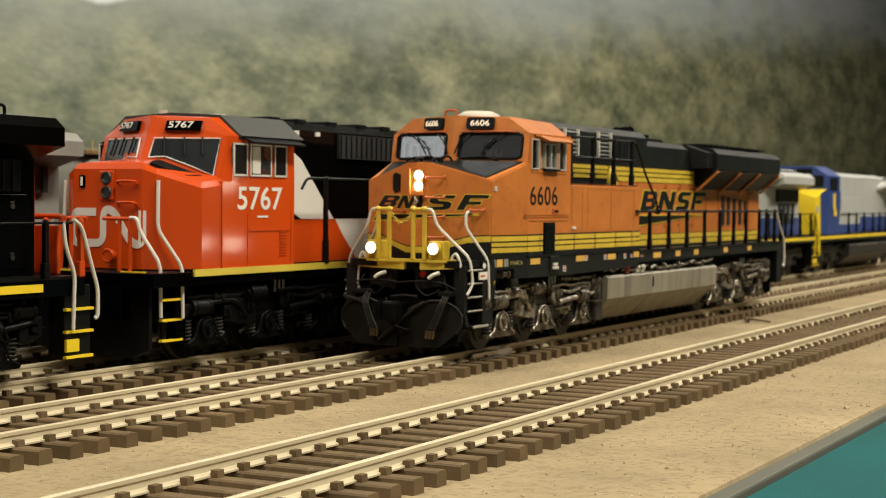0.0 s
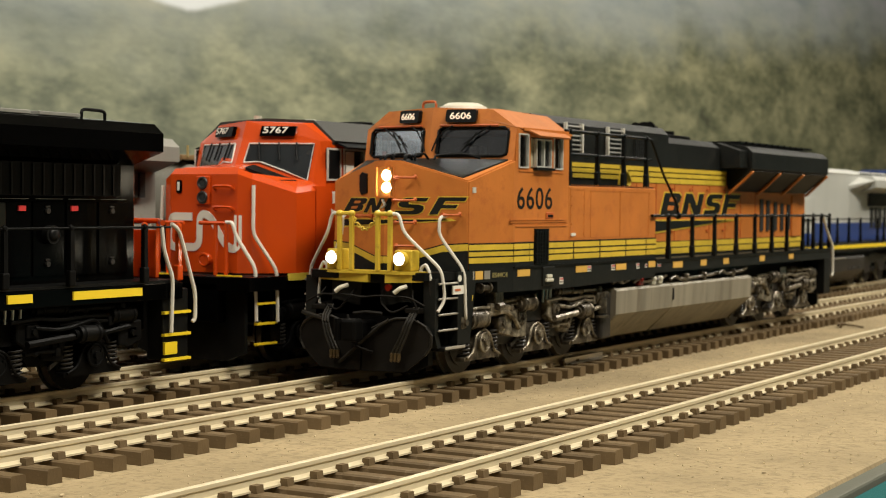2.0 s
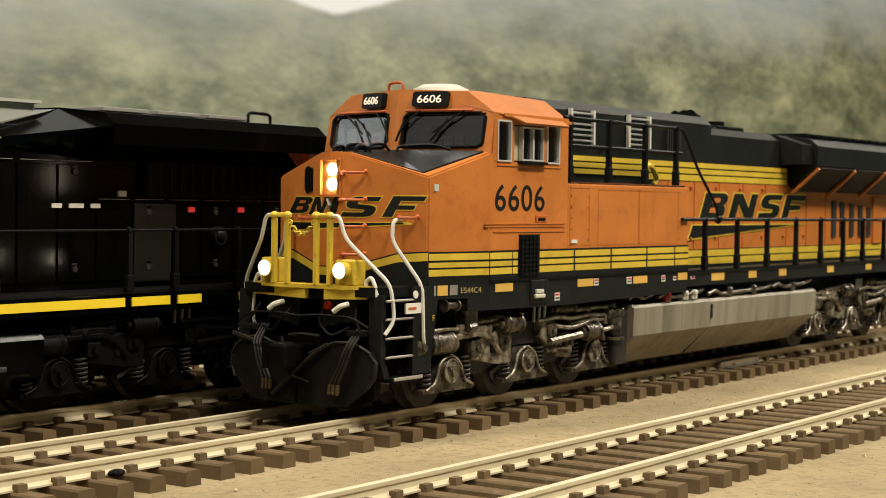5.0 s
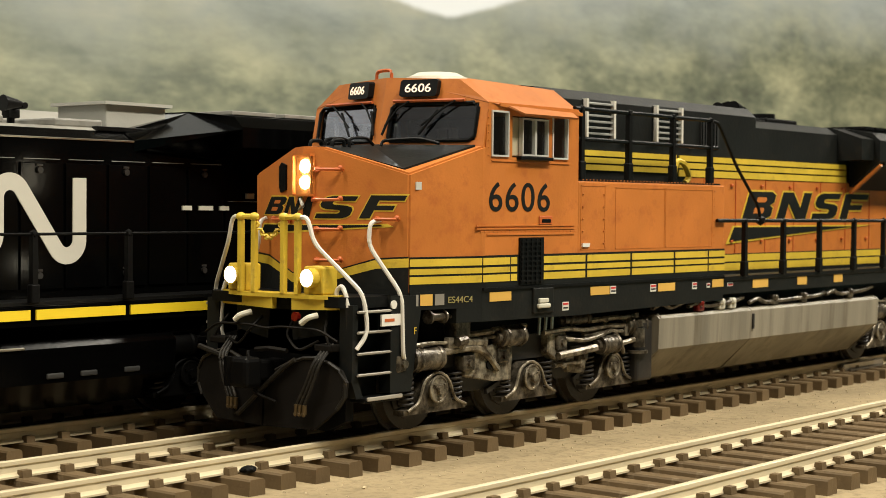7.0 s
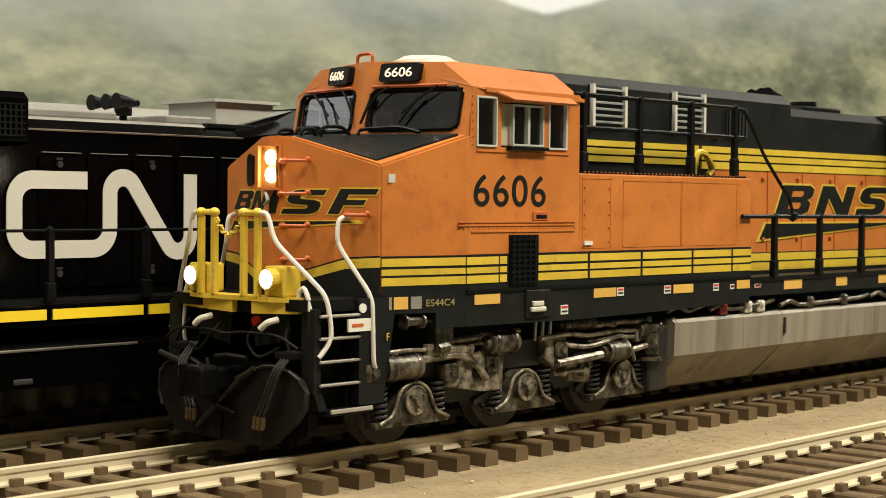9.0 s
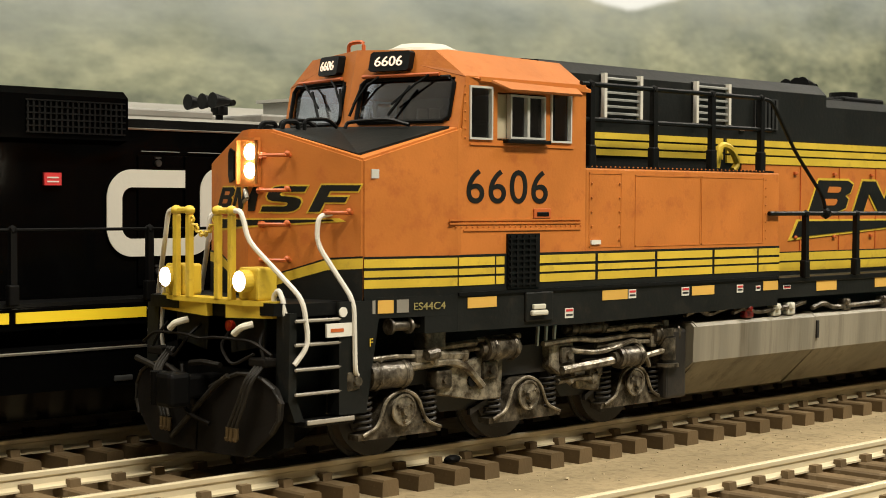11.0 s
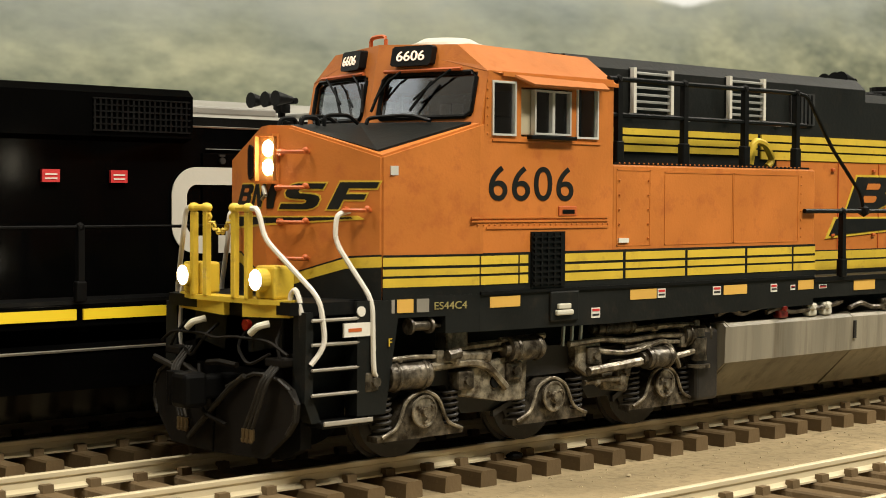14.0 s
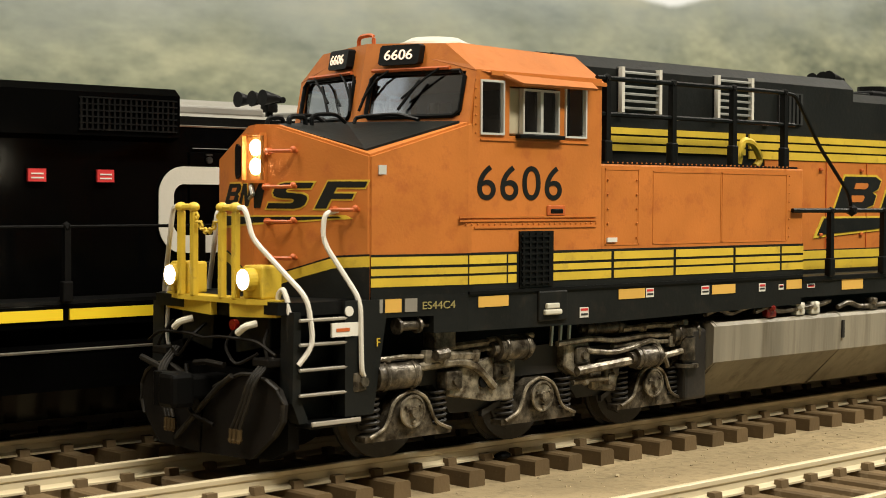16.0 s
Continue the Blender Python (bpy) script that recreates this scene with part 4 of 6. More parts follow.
    for s in (-1, 1):
        a, b = (32.4, 0), (36.1, s * 17.3)
        bm = B(); facet_plate(bm, a, b, [(0.098, 42.4), (0.912, 42.4), (0.912, 47.8), (0.098, 47.8)], -0.45, -0.35, 0.2, 41.5)
        g = part("windshield", bm, COATED, lo, "reflective coated windshield pane")
        bm = B()
        oval = [(0.12, 42.3), (0.86, 42.3), (0.912, 42.9), (0.915, 47.2), (0.87, 47.9), (0.14, 47.9), (0.097, 47.3), (0.095, 42.8)]
        p0, p1 = Vector((*a, 0)), Vector((*b, 0))
        loop = [p0.lerp(p1, u) + Vector((0.2 * (z - 41.5) - .1, 0, z)) for u, z in oval]
        rod(bm, loop + [loop[0]], 0.30, 6)
        part("window_gasket", bm, BLACK, g, "", True)
        for u0, u1 in ((0.18, 0.05), (0.62, 0.40)):
            bm = B()
            pt = lambda u, z, o: p0.lerp(p1, u) + Vector((0.2 * (z - 41.5) - o, 0, z))
            rod(bm, [pt(u0 + .1, 48.3, .7), pt(u0, 47.2, .8), pt(u1 + .02, 44.6, .6)], 0.16, 5); rod(bm, [pt(u0 - .06, 46.9, .6), pt(u1, 43.2, .55)], 0.2, 5)
            part("wiper", bm, BLACK, lo)
        bm = B(); rod(bm, [pt(0.12, 48.3, .6), pt(0.80, 48.3, .6)], 0.26, 6); part("visor_rod", bm, ORANGE_TRIM, lo)
        bm = B(); w0, w1 = (0.175, 0.53) if s < 0 else (0.16, 0.45); facet_plate(bm, a, b, [(w0 + .02, 48.95), (w1 - .02, 48.95), (w1, 49.2), (w1, 51.25), (w1 - .02, 51.5), (w0 + .02, 51.5), (w0, 51.25), (w0, 49.2)], 0.0, 1.1, 0.2, 41.5)
        nb = part("number_board", bm, BLACK, lo, "black number board with lit numerals")
        t = (p1 - p0).normalized()
        n = Vector((-t.y * s * -1, t.x * s * -1, 0)) if s > 0 else Vector((t.y, -t.x, 0))
        n = Vector((-1, -0.17, 0)).normalized() if s < 0 else Vector((-1, 0.17, 0)).normalized()
        ex = t if s < 0 else -t
        base = p0.lerp(p1, 0.225 if s < 0 else 0.425) + n * 1.14 + Vector((0.2 * (49.4 - 41.5), 0, 49.6))
        up = Vector((0.21, 0, 1)).normalized()
        nn = ex.cross(up).normalized()
        M = Matrix(((ex.x, up.x, nn.x, base.x), (ex.y, up.y, nn.y, base.y), (ex.z, up.z, nn.z, base.z), (0, 0, 0, 1)))
        lettering("running_number", "6606", 1.85, M, BOARD, nb, 0.12, 1.22 if s < 0 else 1.0, "lit cream numerals", 0.0)
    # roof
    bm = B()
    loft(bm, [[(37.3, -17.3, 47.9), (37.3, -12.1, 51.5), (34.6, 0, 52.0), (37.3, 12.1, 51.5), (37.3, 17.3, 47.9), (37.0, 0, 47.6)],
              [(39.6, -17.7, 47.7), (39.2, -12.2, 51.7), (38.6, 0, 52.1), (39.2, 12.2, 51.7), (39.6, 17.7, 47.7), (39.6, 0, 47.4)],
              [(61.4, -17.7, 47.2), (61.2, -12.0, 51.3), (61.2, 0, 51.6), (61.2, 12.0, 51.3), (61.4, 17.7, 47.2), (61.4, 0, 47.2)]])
    part("cab_roof", bm, ROOFORANGE, lo, "orange cab roof, toned down in colour")
    bm = B(); disc(bm, (46.5, 0, 52.3), "z", 5.2, 1.0, 28, 4.8); disc(bm, (46.5, 0, 53.1), "z", 4.8, .8, 28, 3.2); part("antenna_dome", bm, CREAM, lo, "off-white roof antenna dome", True)
    bm = B(); disc(bm, (57, 1, 52.0), "z", 2.2, 1.2, 18, 1.6); box(bm, 55.5, 58.5, -.2, 2.2, 51.8, 52.9, 0.2); part("air_conditioner", bm, CREAM, lo)
    bm = B(); rod(bm, curve_pts([(35.8, 3.2, 51.6), (35.8, 3.2, 53.2), (35.8, 0.2, 53.3), (35.8, 0.2, 51.8)], 4), 0.28, 6); part("lifting_eye", bm, ORANGE_TRIM, lo, "", True)
    bm = B(); box(bm, 58, 60.5, -8, -5, 51.6, 52.1, 0.1); part("roof_vent", bm, BLACK, lo)
    # side windows and visor
    for s in (-1, 1):
        for x0, x1, z0, z1, m in ((37.9, 42.1, 40.0, 46.8, SILVER), (45.4, 52.2, 40.3, 46.0, SILVER), (53.3, 57.5, 40.0, 46.8, SILVER)):
            bm = B()
            y0, y1 = sorted((s * 16.9, s * 17.62))
            f = 0.26
            box(bm, x0, x1, y0, y1, z0, z0 + f); box(bm, x0, x1, y0, y1, z1 - f, z1); box(bm, x0, x0 + f, y0, y1, z0 + f, z1 - f); box(bm, x1 - f, x1, y0, y1, z0 + f, z1 - f)
            if x0 == 45.4:
                box(bm, 48.6, 49.1, y0, y1, z0 + f, z1 - f)
            w = part("cab_window", bm, m, lo, "silver-framed cab side window")
            bm = B(); box(bm, x0 + f, x1 - f, *sorted((s * 17.0, s * 17.1)), z0 + f, z1 - f); p = part("pane", bm, PANE, w)
        if s < 0:
            bm = B(); box(bm, 43.2, 46.4, -16.7, -16.0, 40.2, 46.1, .2); part("window_blind", bm, BEIGE, lo, "beige folded blind")
        bm = B(); box(bm, 44.2, 52.6, *sorted((s * 17.3, s * 18.3)), 39.7, 40.2, .1); part("arm_rest", bm, BLACK, lo)
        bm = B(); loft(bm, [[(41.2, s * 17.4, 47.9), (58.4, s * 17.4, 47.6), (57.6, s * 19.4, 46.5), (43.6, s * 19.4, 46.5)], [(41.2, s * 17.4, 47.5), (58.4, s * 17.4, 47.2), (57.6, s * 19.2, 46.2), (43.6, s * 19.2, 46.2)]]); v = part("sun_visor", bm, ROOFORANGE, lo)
        bm = B(); slab_y(bm, [(39.6, 47.4), (61.2, 47.0), (61.2, 47.5), (39.6, 47.9)], *sorted((s * 17.4, s * 17.75))); part("rain_gutter", bm, ORANGE, lo)
        bm = B(); box(bm, 38.0, 58.0, *sorted((s * 17.35, s * 17.55)), 39.3, 39.5); part("window_ledge", bm, ORANGE, lo)
        for z in (29.8, 29.35, 28.5):
            bm = B(); box(bm, 34.5 if z > 29 else 37, 59.6, *sorted((s * 17.35, s * 17.54)), z - .1, z + .1); part("belt_rail", bm, ORANGE, lo)
    bm = B(); box(bm, 38, 58, -15, 15, 38.0, 39.0); box(bm, 56, 58, -14, 14, 39, 47); box(bm, 37.0, 40, -14, 14, 39.0, 41.6, .3); box(bm, 46, 50, -10, -5, 39, 43, .6)
    part("cab_interior", bm, INTERIOR, lo, "dim cab interior with seats")
    bm = B(); disc(bm, (41.5, -7.5, 43.3), "z", 0.75, 2.2, 12); disc(bm, (41.5, -5.2, 43.3), "z", 0.75, 2.2, 12); part("seat_headrest", bm, CREAM, lo, "", True)
    digits("numeral", "6606", 6.1, 37.2, -17.42, 32.0, 4.05, GREENBLACK, cab, 1.22, 0.03)
    # rivets along the belt and over the cab door, small orange irons behind the cabinet
    bm = B(); ball(bm, (0, 0, 0), .13, 1); rivet = finish("rivet", bm, ORANGE, True)
    for x, z in [(35.6 + k * 1.0, 28.95) for k in range(25)] + [(61.9 + k * 1.0, 37.0) for k in range(42)] + [(103.6, 26.6 + k * 1.3) for k in range(8)] + [(37.2, 40.2 + k * 1.1) for k in range(7)]:
        r_ = new("rivet", rivet); r_.parent = cab; r_.location = (x * K, -17.44 * K, z * K)
    for z in (35.2, 27.2):
        bm = B(); rod(bm, curve_pts([(109.0, -10.3, z), (109.0, -11.6, z), (113.0, -11.6, z), (113.0, -10.3, z)], 4), .26, 6); part("grab_iron", bm, ORANGE_TRIM, lo, "orange grab iron", True)
    for x0 in (122, 134, 146, 158, 170, 182):
        for z in (26.2, 36.8):
            bm = B(); box(bm, x0, x0 + .9, -10.75, -10.3, z, z + .5, .1); part("door_latch", bm, ORANGE_TRIM, lo)
    # vent under the cab, door handle
    bm = B(); box(bm, 44.9, 51.1, -17.7, -17.3, 20.9, 28.0)
    vg = part("vent_grille", bm, BLACK, lo)
    for k in range(9):
        bm = B(); box(bm, 45.0, 50.5, -17.9, -17.65, 21.3 + .74 * k, 21.55 + .74 * k); part("slat", bm, BLACK, vg)
    for k in range(5):
        bm = B(); box(bm, 45.3 + k * 1.2, 45.6 + k * 1.2, -17.88, -17.66, 21.1, 27.8); part("slat", bm, BLACK, vg)
    bm = B(); box(bm, 50.0, 53.4, -17.62, -17.4, 29.95, 31.25, .1); h = part("latch_plate", bm, ORANGE_TRIM, lo)
    bm = B(); box(bm, 50.6, 52.9, -17.72, -17.55, 30.25, 30.8, .1); part("latch", bm, BLACK, h)
    # equipment cabinet behind the cab
    bm = B(); box(bm, 60.6, 107.3, -17.4, 17.4, 20.45, 36.8, 0.25)
    eq = part("equipment_cabinet", bm, ORANGE, lo)
    for x0, x1, z0, z1 in ((61.4, 68.4, 25.9, 36.2), (71.4, 86.8, 25.9, 36.0), (87.0, 103.0, 25.9, 36.0)):
        bm = B()
        box(bm, x0, x1, -17.46, -17.35, z0, z0 + .18); box(bm, x0, x1, -17.46, -17.35, z1 - .18, z1); box(bm, x0, x0 + .15, -17.46, -17.35, z0, z1); box(bm, x1 - .15, x1, -17.46, -17.35, z0, z1)
        p = part("panel_frame", bm, ORANGE, eq)
        if x0 < 70:
            for k in range(5):
                for xx in (x0 + .5, x1 - .5):
                    bm = B(); ball(bm, (xx, -17.5, z0 + 1 + k * 1.95), .17, 1); part("rivet", bm, ORANGE, p)
    for x0, x1, z0, z1, m in ((61.7, 63.7, 26.35, 26.95, WHITE), (23.1, 24.5, 34.9, 36.0, SILVER)):
        bm = B()
        y = -17.6 if x0 > 30 else -15.5
        box(bm, x0, x1, y - .06, y + .2, z0, z1); part("label_plate", bm, m, lo)
    # yellow stripes along cab and cabinet
    bm = B(); box(bm, 36.6, 107.35, -17.5, -17.3, 20.4, 25.45); part("stripe_ground", bm, GREENBLACK, lo)
    for x0, x1 in ((36.1, 42.6), (42.9, 44.4), (51.0, 62.6), (63.2, 75.8), (76.4, 89.6), (90.2, 101.2), (101.7, 107.3)):
        for z0, z1 in ((24.05, 25.1), (22.9, 23.7), (21.55, 22.6)):
            bm = B(); box(bm, x0, x1, -17.58, -17.4, z0, z1); part("yellow_stripe", bm, YELLOW, lo)
    # sill labels
    for u0, u1, m in ((0.01, 0.11, DIMWHITE), (0.135, 0.30, GOLD), (0.335, 0.46, DIMWHITE)):
        bm = B(); facet_plate(bm, (22.2, -15.3), (36, -17.5), [(u0, 18.5), (u1, 18.5), (u1, 20.1), (u0, 20.1)], 0.0, 0.1); part("label_plate", bm, m, lo)
    for x0, x1, z0, z1, m in ((37.7, 43.0, 18.65, 20.0, GOLD), (64.2, 69.7, 18.6, 19.95, GOLD), (69.95, 71.6, 18.65, 19.9, WHITE), (82.2, 84.0, 18.55, 19.8, WHITE), (84.7, 90.2, 18.5, 19.85, GOLD), (96.0, 97.6, 18.5, 19.7, WHITE), (101, 102.2, 18.6, 19.4, WHITE), (103, 107, 18.6, 20.0, GOLD), (56.4, 58.1, 16.5, 17.85, WHITE), (118, 124, 18, 19.6, GOLD), (136, 140, 18, 19.6, GOLD), (152, 156, 18, 19.6, GOLD), (180, 184, 18, 19.6, GOLD), (108.5, 110.5, 18.6, 19.2, WHITE), (205, 209, 18, 19.4, GOLD)):
        bm = B(); box(bm, x0, x1, -17.58, -17.4, z0, z1); lp = part("label_plate", bm, m, lo)
        if m is WHITE:
            bm = B(); box(bm, x0 + .15, x1 - .15, -17.63, -17.5, z1 - .45, z1 - .15); part("label_bar", bm, REDLABEL, lp)
            bm = B(); box(bm, x0 + .2, x1 - .2, -17.63, -17.5, z0 + .3, z0 + .55); part("label_bar", bm, DARKGREY, lp)
    lettering("class_marking", "ES44C4", 1.3, Matrix.Translation((29.2, -16.50, 18.75)) @ pose(0, 0, 0, 90, 0, -9.06), mat("dull_gold_print", (0.30, 0.25, 0.09), 0.5), lo, 0.06, 1.2)
    lettering("end_marking", "F", 1.4, Matrix.Translation((22.6, -15.75, 14.6)) @ pose(0, 0, 0, 90, 0, 0), YELLOW, lo, 0.06, 1.0)
    bm = B(); box(bm, 16.2, 20.2, -15.40, -15.10, 16.0, 17.6); s_ = part("builder_plate", bm, WHITE, lo, "white plate on the step well"); 
    bm = B(); box(bm, 16.8, 18.8, -15.46, -15.30, 16.6, 17.0); part("label_bar", bm, ORANGE_TRIM, s_)
    bm = B(); disc(bm, (18.9, -15.2, 18.9), "y", 0.6, 0.2, 16); part("label_plate", bm, WHITE, lo)
    bm = B(); disc(bm, (27.5, -15.6, 16.8), "x", 0.6, 3.0, 14); disc(bm, (26.0, -15.6, 16.8), "x", 1.0, .4, 14); disc(bm, (29.2, -15.6, 16.8), "x", 1.0, .4, 14); rod(bm, [(29.5, -15.6, 16.8), (32, -15.6, 16.7)], .3); part("air_valve", bm, GRIME, lo, "", True)
    bm = B(); box(bm, 48.3, 53.7, -17.9, -17.3, 16.4, 20.3, .2); jb = part("hinge_box", bm, GREENBLACK, lo)
    bm = B(); box(bm, 49.0, 52.2, -18.4, -17.8, 17.2, 17.9, .2); box(bm, 49.4, 51.8, -18.3, -17.8, 18.0, 18.7, .15); part("latch", bm, CREAM, jb)
    bm = B(); box(bm, 32.5, 36, -15.5, -13, 13.5, 15.9, .3); rod(bm, [(31.5, -16.5, 13), (33.5, -16.5, 13.2)], 0.7); part("air_reservoir", bm, GRIME, lo)
    # long hood
    bm = B()
    slab_x(bm, [(-10.2, 20), (10.2, 20), (10.2, 50.4), (8.4, 52.1), (-8.4, 52.1), (-10.2, 50.4)], 60.6, 132)
    slab_x(bm, [(-10.2, 20), (10.2, 20), (10.2, 48.4), (7.8, 50.0), (-7.8, 50.0), (-10.2, 48.4)], 132, 175)
    hood = part("long_hood", bm, GREENBLACK, lo, "dark upper long hood")
    for s in (-1, 1):
        bm = B(); box(bm, 107.2, 241.5, *sorted((s * 10.0, s * 10.35)), 24.0, 38.3)
        part("hood_side", bm, ORANGE, lo, "orange hood side doors")
    bm = B(); box(bm, 162, 241.3, -10.2, 10.2, 20, 42); part("hood_core", bm, ORANGE, lo)
    for x0, x1, z0, z1 in ((60.7, 102, 41.3, 42.2), (60.7, 102, 40.1, 41.0), (60.7, 102, 38.9, 39.8), (103, 172, 41.2, 42.2), (103, 172, 39.9, 40.9), (103, 172, 38.4, 39.6), (107.3, 241, 22.6, 23.9), (107.3, 241, 20.9, 22.3)):
        bm = B(); box(bm, x0, x1, -10.5, -10.1, z0, z1); part("yellow_stripe", bm, YELLOW, lo)
    bm = B(); box(bm, 107.3, 241, -10.45, -10.1, 20.2, 24.1); part("stripe_ground", bm, GREENBLACK, lo)
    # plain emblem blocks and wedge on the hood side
    for k, x, w in (("double_bowl", 126.5, 11.5), ("zigzag", 140.5, 12.5), ("curl", 155.8, 11), ("flag", 169, 11.5)):
        place = lambda pts: [(x + w * px + 3 * pz, 30.7 + 5.3 * pz) for px, pz in pts]
        bm = B(); slab_y(bm, place(grown(SHAPES[k], .36 / w, .36 / 5.3)), -10.5, -10.2); part("emblem_outline", bm, YELLOW, lo)
        bm = B(); slab_y(bm, place(SHAPES[k]), -10.6, -10.3); part("emblem_block", bm, GREENBLACK, lo, "dark green slanted emblem block")
        for slot in SLOTS.get(k, ()):
            bm = B(); slab_y(bm, place(slot), -10.66, -10.4); part("emblem_slot", bm, ORANGE, lo)
    bm = B(); slab_y(bm, [(120.5, 25.9), (186, 29.4), (123, 29.4)], -10.5, -10.2); part("emblem_outline", bm, YELLOW, lo)
    bm = B(); slab_y(bm, [(121.5, 26.4), (176, 29.1), (123.5, 29.1)], -10.6, -10.3); part("emblem_bar", bm, GREENBLACK, lo)
    # louvres
    for x0, x1 in ((72.0, 80.8), (94.0, 103.0)):
        bm = B(); box(bm, x0, x1, -10.5, -10.1, 44.4, 50.6); lv = part("louvre_panel", bm, DARKGREY, lo)
        for k in range(6):
            bm = B(); z = 44.9 + 1.0 * k; slab_x(bm, [(-10.3, z), (-11.0, z - .12), (-11.0, z + .1), (-10.3, z + .42)], x0 + .5, x1 - .5); part("slat", bm, LOUVRE, lv)
        for x in (x0, x1 - .55):
            bm = B(); box(bm, x, x + .6, -11.2, -10.3, 44.3, 50.7); part("louvre_post", bm, WHITEROD, lv, "white louvre edge")
    bm = B(); box(bm, 110.5, 117, -10.6, -10.1, 44.0, 49.0); sc = part("screen", bm, DARKGREY, lo)
    for k in range(6):
        bm = B(); box(bm, 110.7 + k * 1.05, 110.95 + k * 1.05, -10.75, -10.5, 44.2, 48.8); part("slat", bm, BLACK, sc)
    for x in (67, 84, 106.5):
        bm = B(); box(bm, x, x + 1.5, -10.6, -10.3, 43.6, 44.2); part("label_plate", bm, WHITE, lo)
    bm = B(); box(bm, 61, 106, -17.2, -10.3, 36.8, 37.1); part("cabinet_top", bm, BLACK, lo)
    bm = B(); rod(bm, curve_pts([(97.5, -12.5, 37.5), (98, -12.8, 41.2), (101, -12.8, 40.6), (103, -12.6, 38.2), (101.5, -12.6, 37.2)], 5), .55, 7); part("coiled_hose", bm, YELLOW, lo, "yellow hose", True)
    # railing on top of the cabinet
    for x in (62.6, 76.6, 90.6, 103.4):
        stanchion(lo, x, -16.5, 36.8, 48.3)
        stanchion(lo, x, 16.5, 36.8, 48.3)
    for s in (-1, 1):
        handrail(lo, [(60.6, s * 16.5, 48.3), (103.6, s * 16.5, 48.3)], 0.36, BLACK, "", False)
        handrail(lo, [(60.6, s * 16.5, 43.5), (106, s * 16.5, 43.5)], 0.34, BLACK, "", False)
        handrail(lo, [(103.4, s * 16.5, 48.3), (106, s * 16.7, 48.0), (112, s * 17.2, 40.2), (119.2, s * 17.8, 33.2), (120, s * 17.9, 30.6)], 0.3, BLACK)
        handrail(lo, [(104, s * 17.8, 30.5), (236, s * 17.8, 30.3), (242, s * 17.8, 30.0)], 0.36, BLACK, "", False)
        for x in (114.2, 129.4, 144.7, 160.5, 175, 189, 202, 216.6, 234.4):
            stanchion(lo, x, s * 17.8, 20.2, 30.4)
        handrail(lo, [(236.5, s * 17.8, 30.2), (240, s * 17.8, 26), (247, s * 17.6, 21), (247.6, s * 17.6, 12.5), (246, s * 17.6, 11.8)], 0.4, WHITEROD, "white bent handrail")
        bm = B(); box(bm, 240, 246, *sorted((s * 13.5, s * 17.2)), 6.5, 19.5, .2); part("step_well", bm, BLACK, lo)
        for y in (s * 17, s * 12, s * 4):
            stanchion(lo, 245.2, y, 20.2, 30.4)
    bm = B(); ball(bm, (120, -17.9, 30.5), 1.0, 1); part("rail_joint", bm, BLACK, lo)
    # radiator wings
    bm = B()
    slab_x(bm, [(-10.2, 37.4), (-17.2, 43.0), (-17.2, 47.4), (-15.4, 49.0), (-8, 50.2), (8, 50.2), (15.4, 49.0), (17.2, 47.4), (17.2, 43.0), (10.2, 37.4)], 174, 242.4)
    slab_x(bm, [(-10.2, 43.0), (-15.8, 43.2), (-15.8, 47.6), (-9, 49.9), (9, 49.9), (15.8, 47.6), (15.8, 43.2), (10.2, 43.0)], 168, 174.2)
    part("radiator", bm, GREENBLACK, lo, "dark flared radiator housing")
    for x0, x1 in ((175, 196), (198, 217), (219, 240)):
        bm = B()
        for s in (-1,):
            loft(bm, [[(x0, -10.6, 37.2), (x1, -10.6, 37.2), (x1 + 2, -16.9, 42.7), (x0 + 2, -16.9, 42.7)], [(x0, -10.9, 36.9), (x1, -10.9, 36.9), (x1 + 2, -17.1, 42.4), (x0 + 2, -17.1, 42.4)]])
        p = part("radiator_brace", bm, VOID, lo)
    for x in (173, 196, 217, 240):
        bm = B()
        loft(bm, [[(x, -10.6, 36.4), (x + 1.2, -10.6, 36.4), (x + 2.2, -17.1, 42.4), (x + 1, -17.1, 42.4)], [(x, -11.1, 36.0), (x + 1.2, -11.1, 36.0), (x + 2.2, -17.4, 42.0), (x + 1, -17.4, 42.0)]])
        part("radiator_frame", bm, ORANGE, lo)
    for x in (200, 205.5, 212, 218, 224):
        bm = B(); box(bm, x, x + 2.6, -10.7, -10.2, 26, 35 - (x - 200) * .06); part("door_vent", bm, DARKGREY, lo)
    for x in range(112, 198, 12):
        bm = B(); box(bm, x, x + .18, -10.5, -10.3, 24.2, 38.2); part("door_seam", bm, ORANGE_TRIM, lo)
    bm = B(); box(bm, 228, 234, -10.9, -10.3, 24, 36.2, .2); part("hood_door", bm, ORANGE, lo)
    bm = B()
    for k in range(12):
        box(bm, 176 + k * 5.4, 180 + k * 5.4, -13, 13, 50.0, 50.55)
    part("radiator_top", bm, BLACK, lo)
    # horn and roof details
    bm = B()
    for dx, dy, ln in ((0, 0, 4.2), (1.4, 1.8, 3.4), (-1.2, -1.6, 3.6), (.4, 3.2, 3)):
        disc(bm, (138 + dx - ln / 2, dy - 3, 52.6), "x", 1.35, ln, 14, 0.45)
    rod(bm, [(138, -3, 50), (138, -3, 52.6)], .5); rod(bm, [(137, -5, 52.5), (139, 1, 52.6)], .4)
    part("horn", bm, BLACK, lo, "cluster of black horn trumpets", True)
